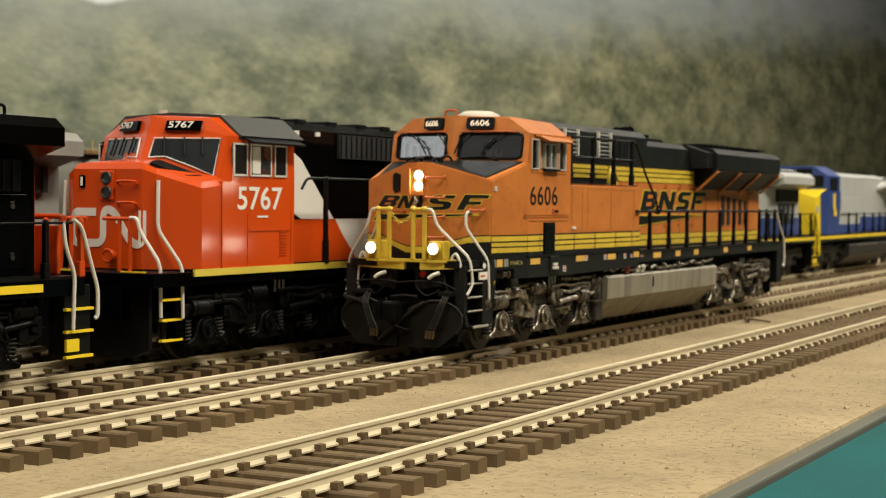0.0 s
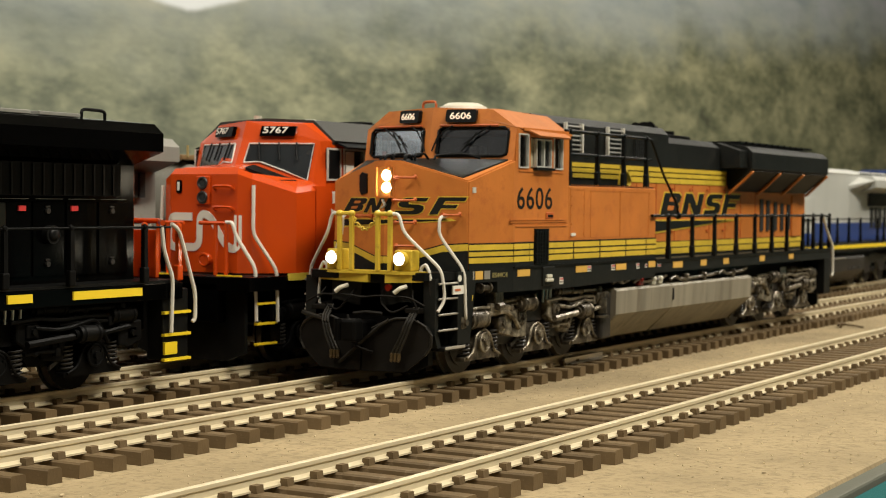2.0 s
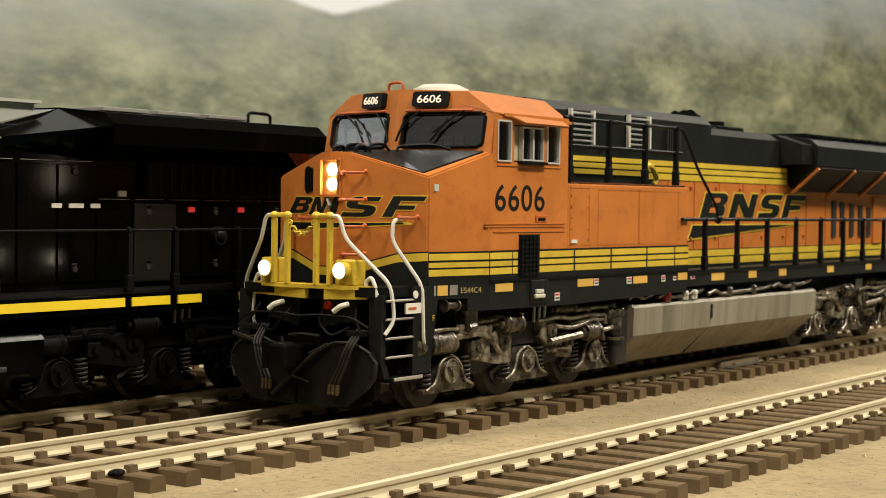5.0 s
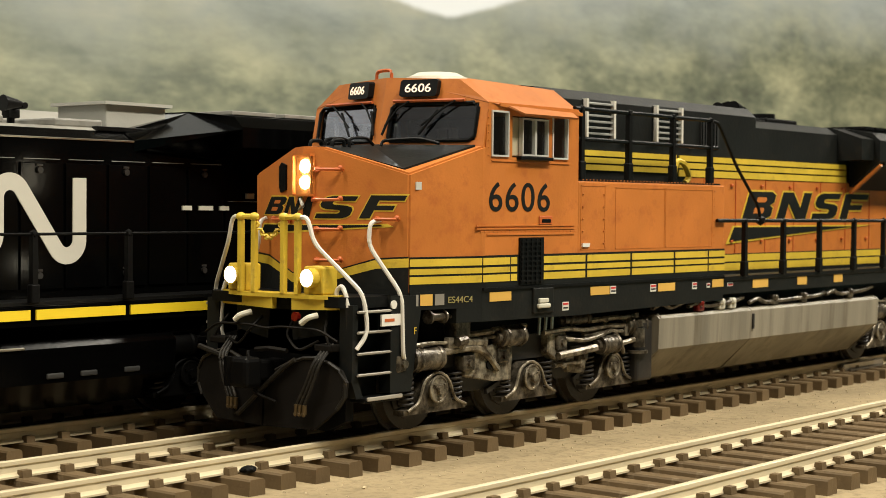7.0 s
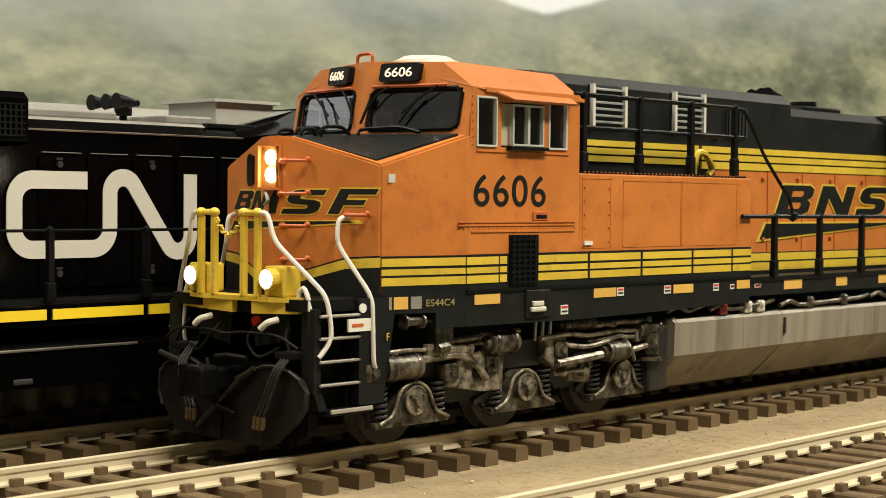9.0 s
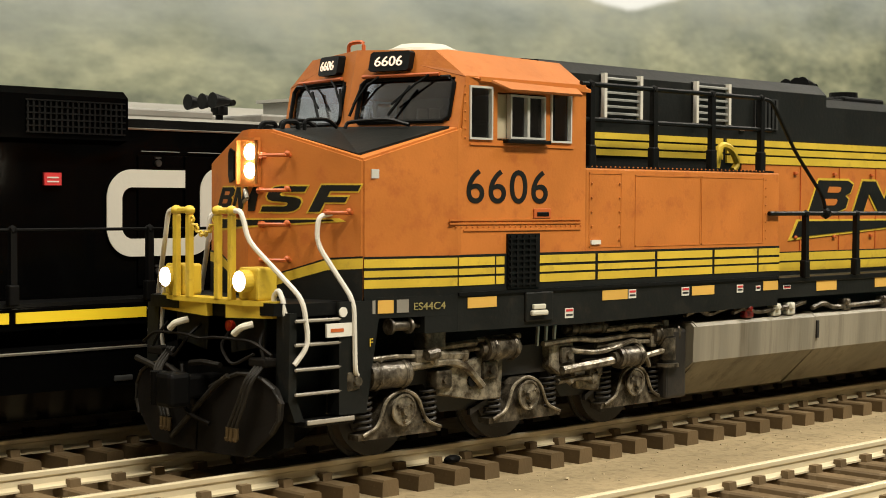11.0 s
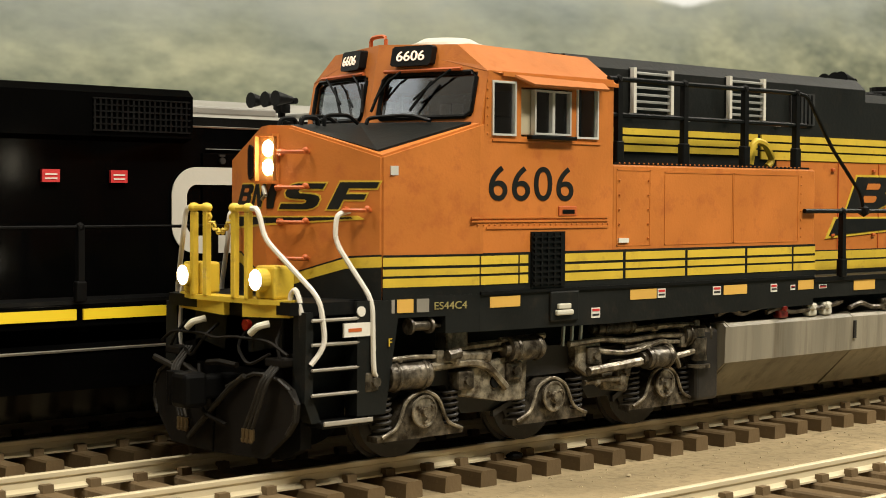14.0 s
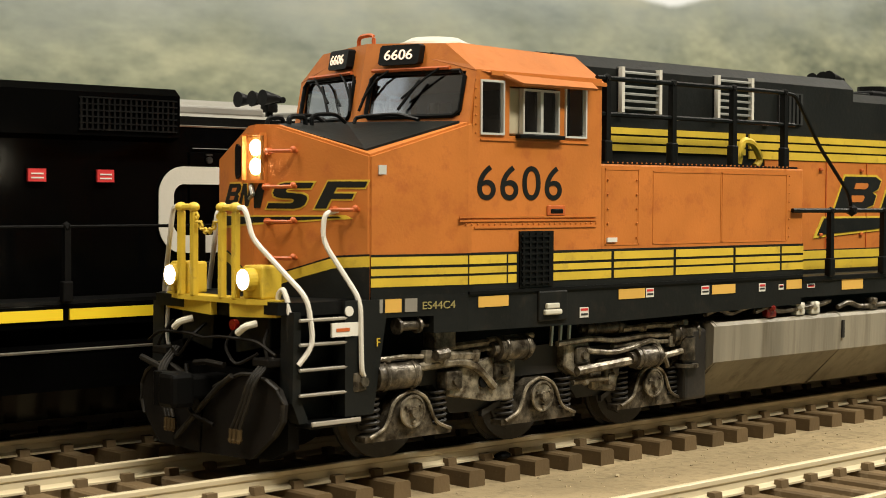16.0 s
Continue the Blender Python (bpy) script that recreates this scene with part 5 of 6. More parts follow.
    bm = B(); box(bm, 146, 160, -5, 5, 49.9, 51.2, .4); disc(bm, (154, 0, 51.6), "z", 2.6, 1.6, 16); box(bm, 134, 144, -6, 6, 49.9, 50.5, .2); part("exhaust_stack", bm, BLACK, lo)
    bm = B(); box(bm, 60.6, 62.6, -10.9, 10.9, 36.8, 50.8); part("cab_rear_box", bm, BLACK, lo)
    # fuel tank
    bm = B()
    slab_x(bm, [(-17.2, 8.6), (-17.4, 13.8), (-16.8, 14.3), (16.8, 14.3), (17.4, 13.8), (17.2, 8.6), (11.0, 2.8), (-11.0, 2.8)], 85.5, 174)
    tk = part("fuel_tank", bm, TANKGREY, lo, "grey streaked weathered fuel tank")
    for x in (86.2, 118.0, 173.0):
        bm = B(); slab_x(bm, [(-17.15, 8.5), (-17.4, 13.9), (-16.6, 14.6), (-15, 14.5), (-16, 8.8), (-10.8, 3.2), (-11.2, 2.6)], x - .1, x + .1); part("tank_seam", bm, TANKGREY, tk)
    bm = B(); box(bm, 118.3, 118.9, -17.6, -17.3, 10.4, 13.2); part("sight_gauge", bm, DARKIRON, tk)
    bm = B(); disc(bm, (81.5, -15.5, 10.8), "z", 1.3, 3.2, 14); disc(bm, (81.5, -15.5, 13.2), "z", 1.0, 1.2, 12); disc(bm, (81.5, -15.5, 8.4), "z", 1.8, .5, 14); part("air_filter", bm, GRIME, lo, "", True)
    # Dark box over the tank's front face stands in for the recess shadow.
    bm = B(); box(bm, 80.5, 85.4, -16.2, 16.2, 3.4, 13.6, .5); part("tank_bracket", bm, DARKIRON, lo)
    bm = B(); box(bm, 174, 181, -12, 12, 6, 14, .3); part("tank_bracket", bm, DARKIRON, lo)
    for x0, x1, z in ((96, 116, 15.4), (118, 150, 15.2), (150, 172, 15.6), (84, 96, 15.6)):
        bm = B(); rod(bm, curve_pts([(x0, -16.8, z), (x0 + 3, -17.0, z + .8), (x0 + 6, -16.8, z - .2), (x1 - 4, -16.9, z + .3), (x1, -16.6, z + .9)]), .42, 6); part("brake_pipe", bm, GRIME, lo, "", True)
    for x in (99, 106.5, 110.5, 127, 139, 160):
        bm = B(); box(bm, x, x + 2.2, -17.2, -15.8, 14.4, 16.4, .3); ball(bm, (x + .8, -17.2, 15.8), .7, 1); part("pipe_valve", bm, CREAM if x in (106.5, 110.5) else REDLENS if x == 99 else GRIME, lo)
    bm = B(); box(bm, 246, 254, -1.3, 1.3, 8.2, 11.0, 0.4); part("coupler", bm, BLACK, lo)
    bm = B(); slab_x(bm, [(-13.6, 3.0), (-13.6, 17), (13.6, 17), (13.6, 3.0), (9, 1.4), (-9, 1.4)], 244.6, 246); part("pilot", bm, BLACK, lo)
    sets = truck(lo, 51.9, GRIME) + truck(lo, 203.4, GRIME)
    return lo, sets


orange_loco, orange_wheels = orange_locomotive()


def ribbon(bm, path, width, y0, y1, rad=2.2):
    """A flat band of even width along a path in x and z."""
    pts = [Vector((x, 0, z)) for x, z in path]
    out = [pts[0]]
    for a, b, c in zip(pts, pts[1:], pts[2:]):
        la, lc = min(0.5, rad / (a - b).length), min(0.5, rad / (c - b).length)
        p, q = b.lerp(a, la), b.lerp(c, lc)
        for i in range(9 if rad else 1):
            t = i / 8
            out.append(p.lerp(b, t).lerp(b.lerp(q, t), t))
    out.append(pts[-1])
    left, right = [], []
    for i, p in enumerate(out):
        d = (out[min(i + 1, len(out) - 1)] - out[max(i - 1, 0)]).normalized()
        n = Vector((-d.z, 0, d.x)) * (width / 2)
        left.append(p + n); right.append(p - n)
    rings = [[(l.x, y0, l.z), (r.x, y0, r.z), (r.x, y1, r.z), (l.x, y1, l.z)] for l, r in zip(left, right)]
    loft(bm, rings)


# Grey paints ceiling reflection onto the gloss-black roof; plain dull paint elsewhere.
GREYROOF = mat("sheen_and_paint_grey", (0.24, 0.23, 0.20), 0.4, var=0.2, scale=50, dirt=(0.12, 0.11, 0.09), dirt_at=0.62)


def hood_loco(dx, yc, label, up, low, stripe, roof, detail):
    """A road locomotive with flared radiators, drawn in its own space; near side towards -y."""
    lo = thing("diesel_locomotive", dx, yc, 0, label, "locomotive", "model locomotives")
    bm = B(); box(bm, 12, 246, -9, 9, 9, 17.0, 0.3); box(bm, 22, 247, -17.3, 17.3, 15.2, 18.2, .2); part("frame_sill", bm, GLOSSBLACK if up is GLOSSBLACK else DARKIRON, lo)
    if detail == "black":
        segs = [(60, 77), (78, 94), (95, 111.8), (112.8, 132.6)] + [(133.6, 148.6), (149.6, 165.5), (166.5, 191.6), (193.1, 201.5), (203.3, 208.8), (218.2, 235.5)]
    else:
        segs = [(22, 246)]
    for x0, x1 in segs:
        bm = B(); box(bm, x0, x1, -17.6, -17.2, 16.2, 17.6); part("yellow_stripe", bm, stripe, lo, "yellow sill stripe")
    bm = B(); box(bm, 24, 246, -17.2, 17.2, 18.2, 18.7); part("walkway", bm, BLACK, lo)
    rz = 43.6 if detail == "black" else 48.5
    bm = B(); slab_x(bm, [(-10.3, 18.7), (10.3, 18.7), (10.3, rz - 1.6), (7.6, rz), (-7.6, rz), (-10.3, rz - 1.6)], 60, 241.5)
    hood = part("long_hood", bm, up, lo)
    bm = B(); slab_x(bm, [(-7.6, rz - .05), (7.6, rz - .05), (6.5, rz + .5), (-6.5, rz + .5)], 60, 190); part("hood_roof", bm, roof, lo)
    bm = B(); rod(bm, [(134, -10.35, rz - 1.55), (192, -10.35, rz - 1.55)], 0.16, 5); part("roof_gutter", bm, STEEL, lo)
    if low is not up:
        bm = B(); box(bm, 60, 241.6, -10.5, 10.5, 18.7, 26.5); part("hood_lower", bm, low, lo)
    # radiators
    bm = B()
    slab_x(bm, [(-10.3, 39.2), (-17.6, 41.6), (-17.6, 44.8), (-15.5, 46.6), (-5, 47.6), (5, 47.6), (15.5, 46.6), (17.6, 44.8), (17.6, 41.6), (10.3, 39.2)], 189, 241)
    loft(bm, [[(173, -10.3, 40.5), (173, -10.5, 42.2), (173, -7.6, 43.7), (173, 7.6, 43.7), (173, 10.5, 42.2), (173, 10.3, 40.5)],
              [(189.2, -10.3, 39.4), (189.2, -17.4, 44.5), (189.2, -5, 47.5), (189.2, 5, 47.5), (189.2, 17.4, 44.5), (189.2, 10.3, 39.4)]])
    part("radiator", bm, up if detail == "black" else roof, lo, "flared radiator housing")
    for k in range(3):
        bm = B(); box(bm, 192 + k * 12, 202 + k * 12, -12, 12, 47.1, 47.75, .1); g = part("radiator_grid", bm, DARKGREY if detail != "black" else GREYROOF, lo)
    bm = B(); rod(bm, curve_pts([(226, -12, 46.9), (226, -12, 48.6), (233, -11, 48.6), (233, -11, 47)], 4), .3, 6); part("lifting_eye", bm, BLACK, lo, "", True)
    bm = B(); box(bm, 202, 236.5, -11.6, -10.2, 33.6, 39.2); gr = part("side_screen", bm, MATTEBLACK if detail == "black" else DARKGREY, lo)
    for k in range(14):
        bm = B(); box(bm, 202.4 + k * 2.45, 202.8 + k * 2.45, -11.8, -11.5, 33.8, 39.0); part("slat", bm, BLACK, gr)
    if detail == "black":
        for k, x in enumerate(range(136, 240, 8)):
            if x > 196 and x < 200: continue
            bm = B(); box(bm, x, x + 7.4, -10.62, -10.2, 20.0, 38.4 if x < 190 else 32.6, .08); d = part("hood_door", bm, up, lo)
            bm = B(); box(bm, x + .5, x + 6.9, -10.75, -10.5, 38.9 if x < 190 else 33.0, 39.0 if x < 190 else 33.10); part("drip_rail", bm, LOUVRE, lo, "thin pale drip rail")
            if k % 2 == 0:
                for z in (22.0, 37.3 if x < 190 else 31.0):
                    bm = B(); disc(bm, (x + 3.2, -10.8, z), "y", .5, .5, 10); box(bm, x + 2.7, x + 3.7, -10.9, -10.5, z + .6, z + .9); part("latch", bm, DARKIRON, d)
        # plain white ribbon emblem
        ox = 107.5
        def arc(cx, cz, r, a0, a1, n=14):
            return [(cx + ox + r * math.cos(radians(a0 + (a1 - a0) * k / n)), cz + r * math.sin(radians(a0 + (a1 - a0) * k / n))) for k in range(n + 1)]
        line = [(36.4 + ox, 35.1)] + arc(27.4, 32.2, 2.9, 90, 180) + arc(27.4, 28.3, 2.9, 180, 270) + arc(37.4, 28.3, 2.9, -90, 0) + arc(42.6, 33.3, 2.3, 180, 34) + arc(52.6, 27.1, 2.3, -146, 0) + [(54.9 + ox, 36.3)]
        bm = B(); ribbon(bm, line, 2.5, -10.78, -10.6, 0.0)
        part("ribbon_emblem", bm, mat("ivory_emblem", (0.52, 0.495, 0.42), 0.45, var=0.06), lo, "large ivory ribbon emblem")
        # raised air intake
        bm = B(); slab_x(bm, [(-10.3, 39.6), (-12.6, 40.2), (-12.6, 46.0), (-11.4, 47.0), (11.4, 47.0), (12.6, 46.0), (12.6, 40.2), (10.3, 39.6)], 80, 133); ik = part("air_intake", bm, up, lo)
        for k in range(18):
            bm = B(); box(bm, 117.2 + k * .85, 117.5 + k * .85, -12.85, -12.6, 40.9, 45.2); part("slat", bm, BLACK, ik)
        for k in range(6):
            bm = B(); box(bm, 117, 132.4, -12.9, -12.7, 40.9 + k * .85, 41.1 + k * .85); part("slat", bm, BLACK, ik)
        for x, z, m in ((110.6, 34.0, REDLABEL), (120.9, 34.0, REDLABEL), (212.4, 31.0, REDLABEL), (224.8, 31.0, REDLABEL), (196.5, 33.5, CREAM)):
            bm = B(); box(bm, x, x + (2.6 if x < 130 else 1.6), -10.95, -10.5, z, z + (1.7 if x < 130 else .9)); lp = part("label_plate", bm, m, lo, "small red label" if m is REDLABEL else "")
            if x < 130:
                for q in range(2):
                    bm = B(); box(bm, x + .4, x + 2.2, -11.0, -10.9, z + .4 + q * .55, z + .6 + q * .55); part("label_bar", bm, WHITE, lp)
        for x0, w in ((182.5, 2.0), (186.0, 3.0), (190.5, 2.0)):
            bm = B(); box(bm, x0, x0 + w, -10.9, -10.5, 31.6, 32.3); part("label_plate", bm, CREAM, lo)
        bm = B(); disc(bm, (219.5, -11.2, 27.0), "y", 1.6, 1.4, 18); ball(bm, (219.5, -11.9, 27.0), 1.2, 2, (1, .5, 1)); part("gauge", bm, BLACK, lo, "round dark gauge", True)
        bm = B(); box(bm, 200, 209.5, -10.9, -10.3, 19.5, 32.4, .2); part("hood_door", bm, mat("olive_black", (0.0065, 0.0068, 0.0045), 0.4, var=.2, spec=.25), lo)
        # roof box and horn
        bm = B(); box(bm, 172, 184, -5, 7, 43.9, 48.0, .2); box(bm, 171.2, 184.8, -5.8, 7.8, 47.9, 48.4); part("roof_hatch", bm, mat("pale_roof_box", (0.40, 0.39, 0.34), 0.45, var=.12), lo, "pale grey roof box")
        bm = B(); box(bm, 168, 186, -8, 8, 43.6, 44.3, .1); part("hatch_base", bm, BLACK, lo)
        bm = B()
        for dy, ln, sx in ((-3.2, 3.2, 1), (0, 2.8, 1), (3.4, 3.0, 1), (1.6, 2.6, -1)):
            disc(bm, (157.5 - sx * ln / 2, dy, 47.2), "x", 1.25 if sx > 0 else .45, ln, 14, .45 if sx > 0 else 1.1)
        rod(bm, [(158, -3.6, 47.0), (158, 3.8, 47.0)], .5); rod(bm, [(158, 0, 43.8), (158, 0, 47)], .6); box(bm, 157, 159, -1, 1, 45.2, 46.6, .2)
        part("horn", bm, BLACK, lo, "cluster of black horn trumpets", True)
        bm = B(); box(bm, 60, 120, -6, 6, 43.6, 45.5, .3); part("roof_hatch", bm, roof, lo)
        for x0, x1 in ((134, 152), (161, 170)):
            bm = B(); box(bm, x0, x1, -6.6, 5.5, 44.0, 45.3, .3); part("roof_panel", bm, GREYROOF, lo)
    # handrails and stanchions
    for s in (-1, 1):
        handrail(lo, [(62, s * 17.6, 28.2), (243, s * 17.6, 28.2)], 0.22, MATTEBLACK, "", False)
    for x in (78, 95, 112.3, 133.1, 149.1, 166, 192.3, 202.5, 217.5, 236):
        stanchion(lo, x, -17.6, 18.5, 28.2, MATTEBLACK)
    for y in (-17, -9, 9, 17):
        stanchion(lo, 246, y, 18.5, 28.4, BLACK if detail != "black" else REDPAINT)
    if detail == "black":
        bm = B(); box(bm, 245.6, 246.6, -12, 12, 18.8, 27.6, .2); part("end_panel", bm, REDPAINT, lo, "red end railing panel")
        bm = B(); rod(bm, [(244, -15, 28.9), (250, -9, 29.2), (250, 9, 29.2)], .5); part("end_rail", bm, REDPAINT, lo, "", True)
        bm = B(); box(bm, 241.3, 241.9, -10, 10, 20, 38); part("rear_door", bm, REDPAINT, lo)
    handrail(lo, [(240.6, -17.6, 28.2), (241.0, -17.8, 24.0), (243.5, -17.8, 19.0), (243.1, -17.8, 9.2)], .38, WHITEROD if detail == "black" else BRIGHTYELLOW)
    handrail(lo, [(243.5, -17.4, 28.8), (245.5, -17.6, 27.6), (250.1, -17.6, 16.0), (250.1, -17.6, 11.3), (249.5, -17.4, 10.8)], .38, WHITEROD if detail == "black" else BRIGHTYELLOW)
    for x0 in (242, 14):
        bm = B(); box(bm, x0, x0 + 7, -16.8, -13, 4.2, 17, .2); part("step_well", bm, BLACK, lo)
        for z in (4.0, 8.5, 12.5):
            bm = B(); box(bm, x0 - .2, x0 + 7.2, -17.4, -16.6, z, z + .5); part("step_edge", bm, BRIGHTYELLOW, lo, "yellow step edge")
        bm = B(); box(bm, x0, x0 + 3.4, -17.3, -16.8, 5.2, 7.4); part("label_plate", bm, BRIGHTYELLOW, lo)
    bm = B(); slab_x(bm, [(-16.6, 7), (-16.8, 12), (-16, 13), (16, 13), (16.8, 12), (16.6, 7), (11, 2.6), (-11, 2.6)], 84, 176); part("fuel_tank", bm, GLOSSBLACK if detail == "black" else DARKIRON, lo)
    bm = B(); rod(bm, [(100, -16.9, 12.2), (148, -16.9, 12.2)], .22, 6); part("tank_rail", bm, STEEL, lo, "thin bright pipe")
    for x in (128, 152, 158, 166):
        bm = B(); box(bm, x, x + 3, -16.9, -16, 7.6, 8.4, .2); part("tank_fitting", bm, DARKGREY, lo)
    bm = B(); box(bm, 247, 254, -1.3, 1.3, 8.2, 11, .3); part("coupler", bm, BLACK, lo)
    bm = B(); box(bm, 6, 13, -1.3, 1.3, 8.2, 11, .3); part("coupler", bm, BLACK, lo)
    bm = B(); slab_x(bm, [(-13.6, 3.0), (-13.6, 17), (13.6, 17), (13.6, 3.0), (9, 1.4), (-9, 1.4)], 11.5, 12.5); part("pilot", bm, BLACK, lo)
    # nose and cab
    ncol, ccol = (BRIGHTYELLOW, BLUE) if detail != "black" else (REDPAINT, REDPAINT)
    plan = [(17.5, -3.0), (22.0, -15.2), (36, -17.2), (36, 17.2), (22.0, 15.2), (17.5, 3.0)]
    bm = B(); loft(bm, [[(x, y, 18.4) for x, y in plan], [(x, y, z) for (x, y), z in zip(plan, (39.5, 36, 40.5, 40.5, 36, 39.5))]]); nose = part("nose", bm, ncol, lo)
    for s in (-1, 1):
        bm = B(); facet_plate(bm, (22.4, s * 15.4), (36, s * 17.3), [(0.42, 18.5), (1, 18.5), (1, 40.2), (0.35, 38)], 0, .12)
        part("nose_side", bm, ccol, nose)
    bm = B(); box(bm, 36, 60, -17.3, 17.3, 18.4, 39.5); slab_x(bm, [(-17.3, 39.5), (17.3, 39.5), (17.3, 46.5), (10.6, 51), (-10.6, 51), (-17.3, 46.5)], 34.5, 60.5); cab = part("cab", bm, ccol, lo)
    for s in (-1, 1):
        bm = B(); box(bm, 34.2, 34.6, *sorted((s * 1.5, s * 15.5)), 41, 46.5); part("windshield", bm, VOID, cab, "dark windshield")
        bm = B(); box(bm, 40, 55, *sorted((s * 17.2, s * 17.5)), 39.5, 45.5); part("cab_window", bm, VOID, cab, "dark side window")
        bm = B(); box(bm, 34.0, 34.6, *sorted((s * 2.5, s * 10)), 47.2, 49.8); part("number_board", bm, BLACK, cab)
        handrail(lo, [(13, s * 12, 28), (14.5, s * 16, 20), (14.5, s * 17, 9)], .4, BRIGHTYELLOW if detail != "black" else WHITEROD)
        handrail(lo, [(20, s * 13, 28), (21.5, s * 17, 20), (21.5, s * 17.4, 9)], .4, BRIGHTYELLOW if detail != "black" else WHITEROD)
    bm = B(); disc(bm, (17.6, 0, 34), "x", 1.4, .5, 16); disc(bm, (17.6, 0, 31), "x", 1.4, .5, 16); part("headlight", bm, BLACK, nose, "unlit headlight")
    if detail != "black":
        bm = B(); box(bm, 36, 61, -17.55, -17.2, 30.2, 39.0); part("cab_side_panel", bm, ccol, cab)
        bm = B(); box(bm, 46, 50, -17.7, -17.4, 30, 38, .3); box(bm, 48, 53, -17.7, -17.4, 27, 30, .3); part("cab_emblem", bm, BRIGHTYELLOW, cab)
        bm = B(); box(bm, 60, 104, -17.2, 17.2, 18.5, 36.5, .2); part("equipment_cabinet", bm, GREYPAINT, lo)
        bm = B(); box(bm, 60, 104.1, -17.3, -17, 18.5, 23); part("cabinet_lower", bm, BLUE, lo)
        bm = B(); box(bm, 22.4, 27, -15.8, -15.2, 29.0, 31.6); part("label_plate", bm, GREYPAINT, nose)
        for x in (206, 213, 220, 228):
            bm = B(); box(bm, x, x + 4, -10.9, -10.4, 24, 33); part("door_vent", bm, DARKGREY, lo)
    for xc in (52.7, 203.4):
        truck(lo, xc, DARKIRON if detail != "black" else MATTEBLACK, detail == "black" and xc > 100)
    return lo


hood_loco(-107.5, 42, "gloss black diesel locomotive with white ribbon emblem, parked", GLOSSBLACK, GLOSSBLACK, BRIGHTYELLOW, GREYROOF, "black")
hood_loco(413, 42, "grey and blue diesel locomotive with yellow stripe, parked", GREYPAINT, BLUE, BRIGHTYELLOW, GREYPAINT, "grey")
hood_loco(645, 42, "blue and grey diesel locomotive with yellow nose, parked", GREYPAINT, BLUE, BRIGHTYELLOW, GREYPAINT, "grey")
hood_loco(-52, 84, "grey and blue diesel locomotive parked on the rear track", GREYROOF, BLUE, BRIGHTYELLOW, GREYROOF, "grey")


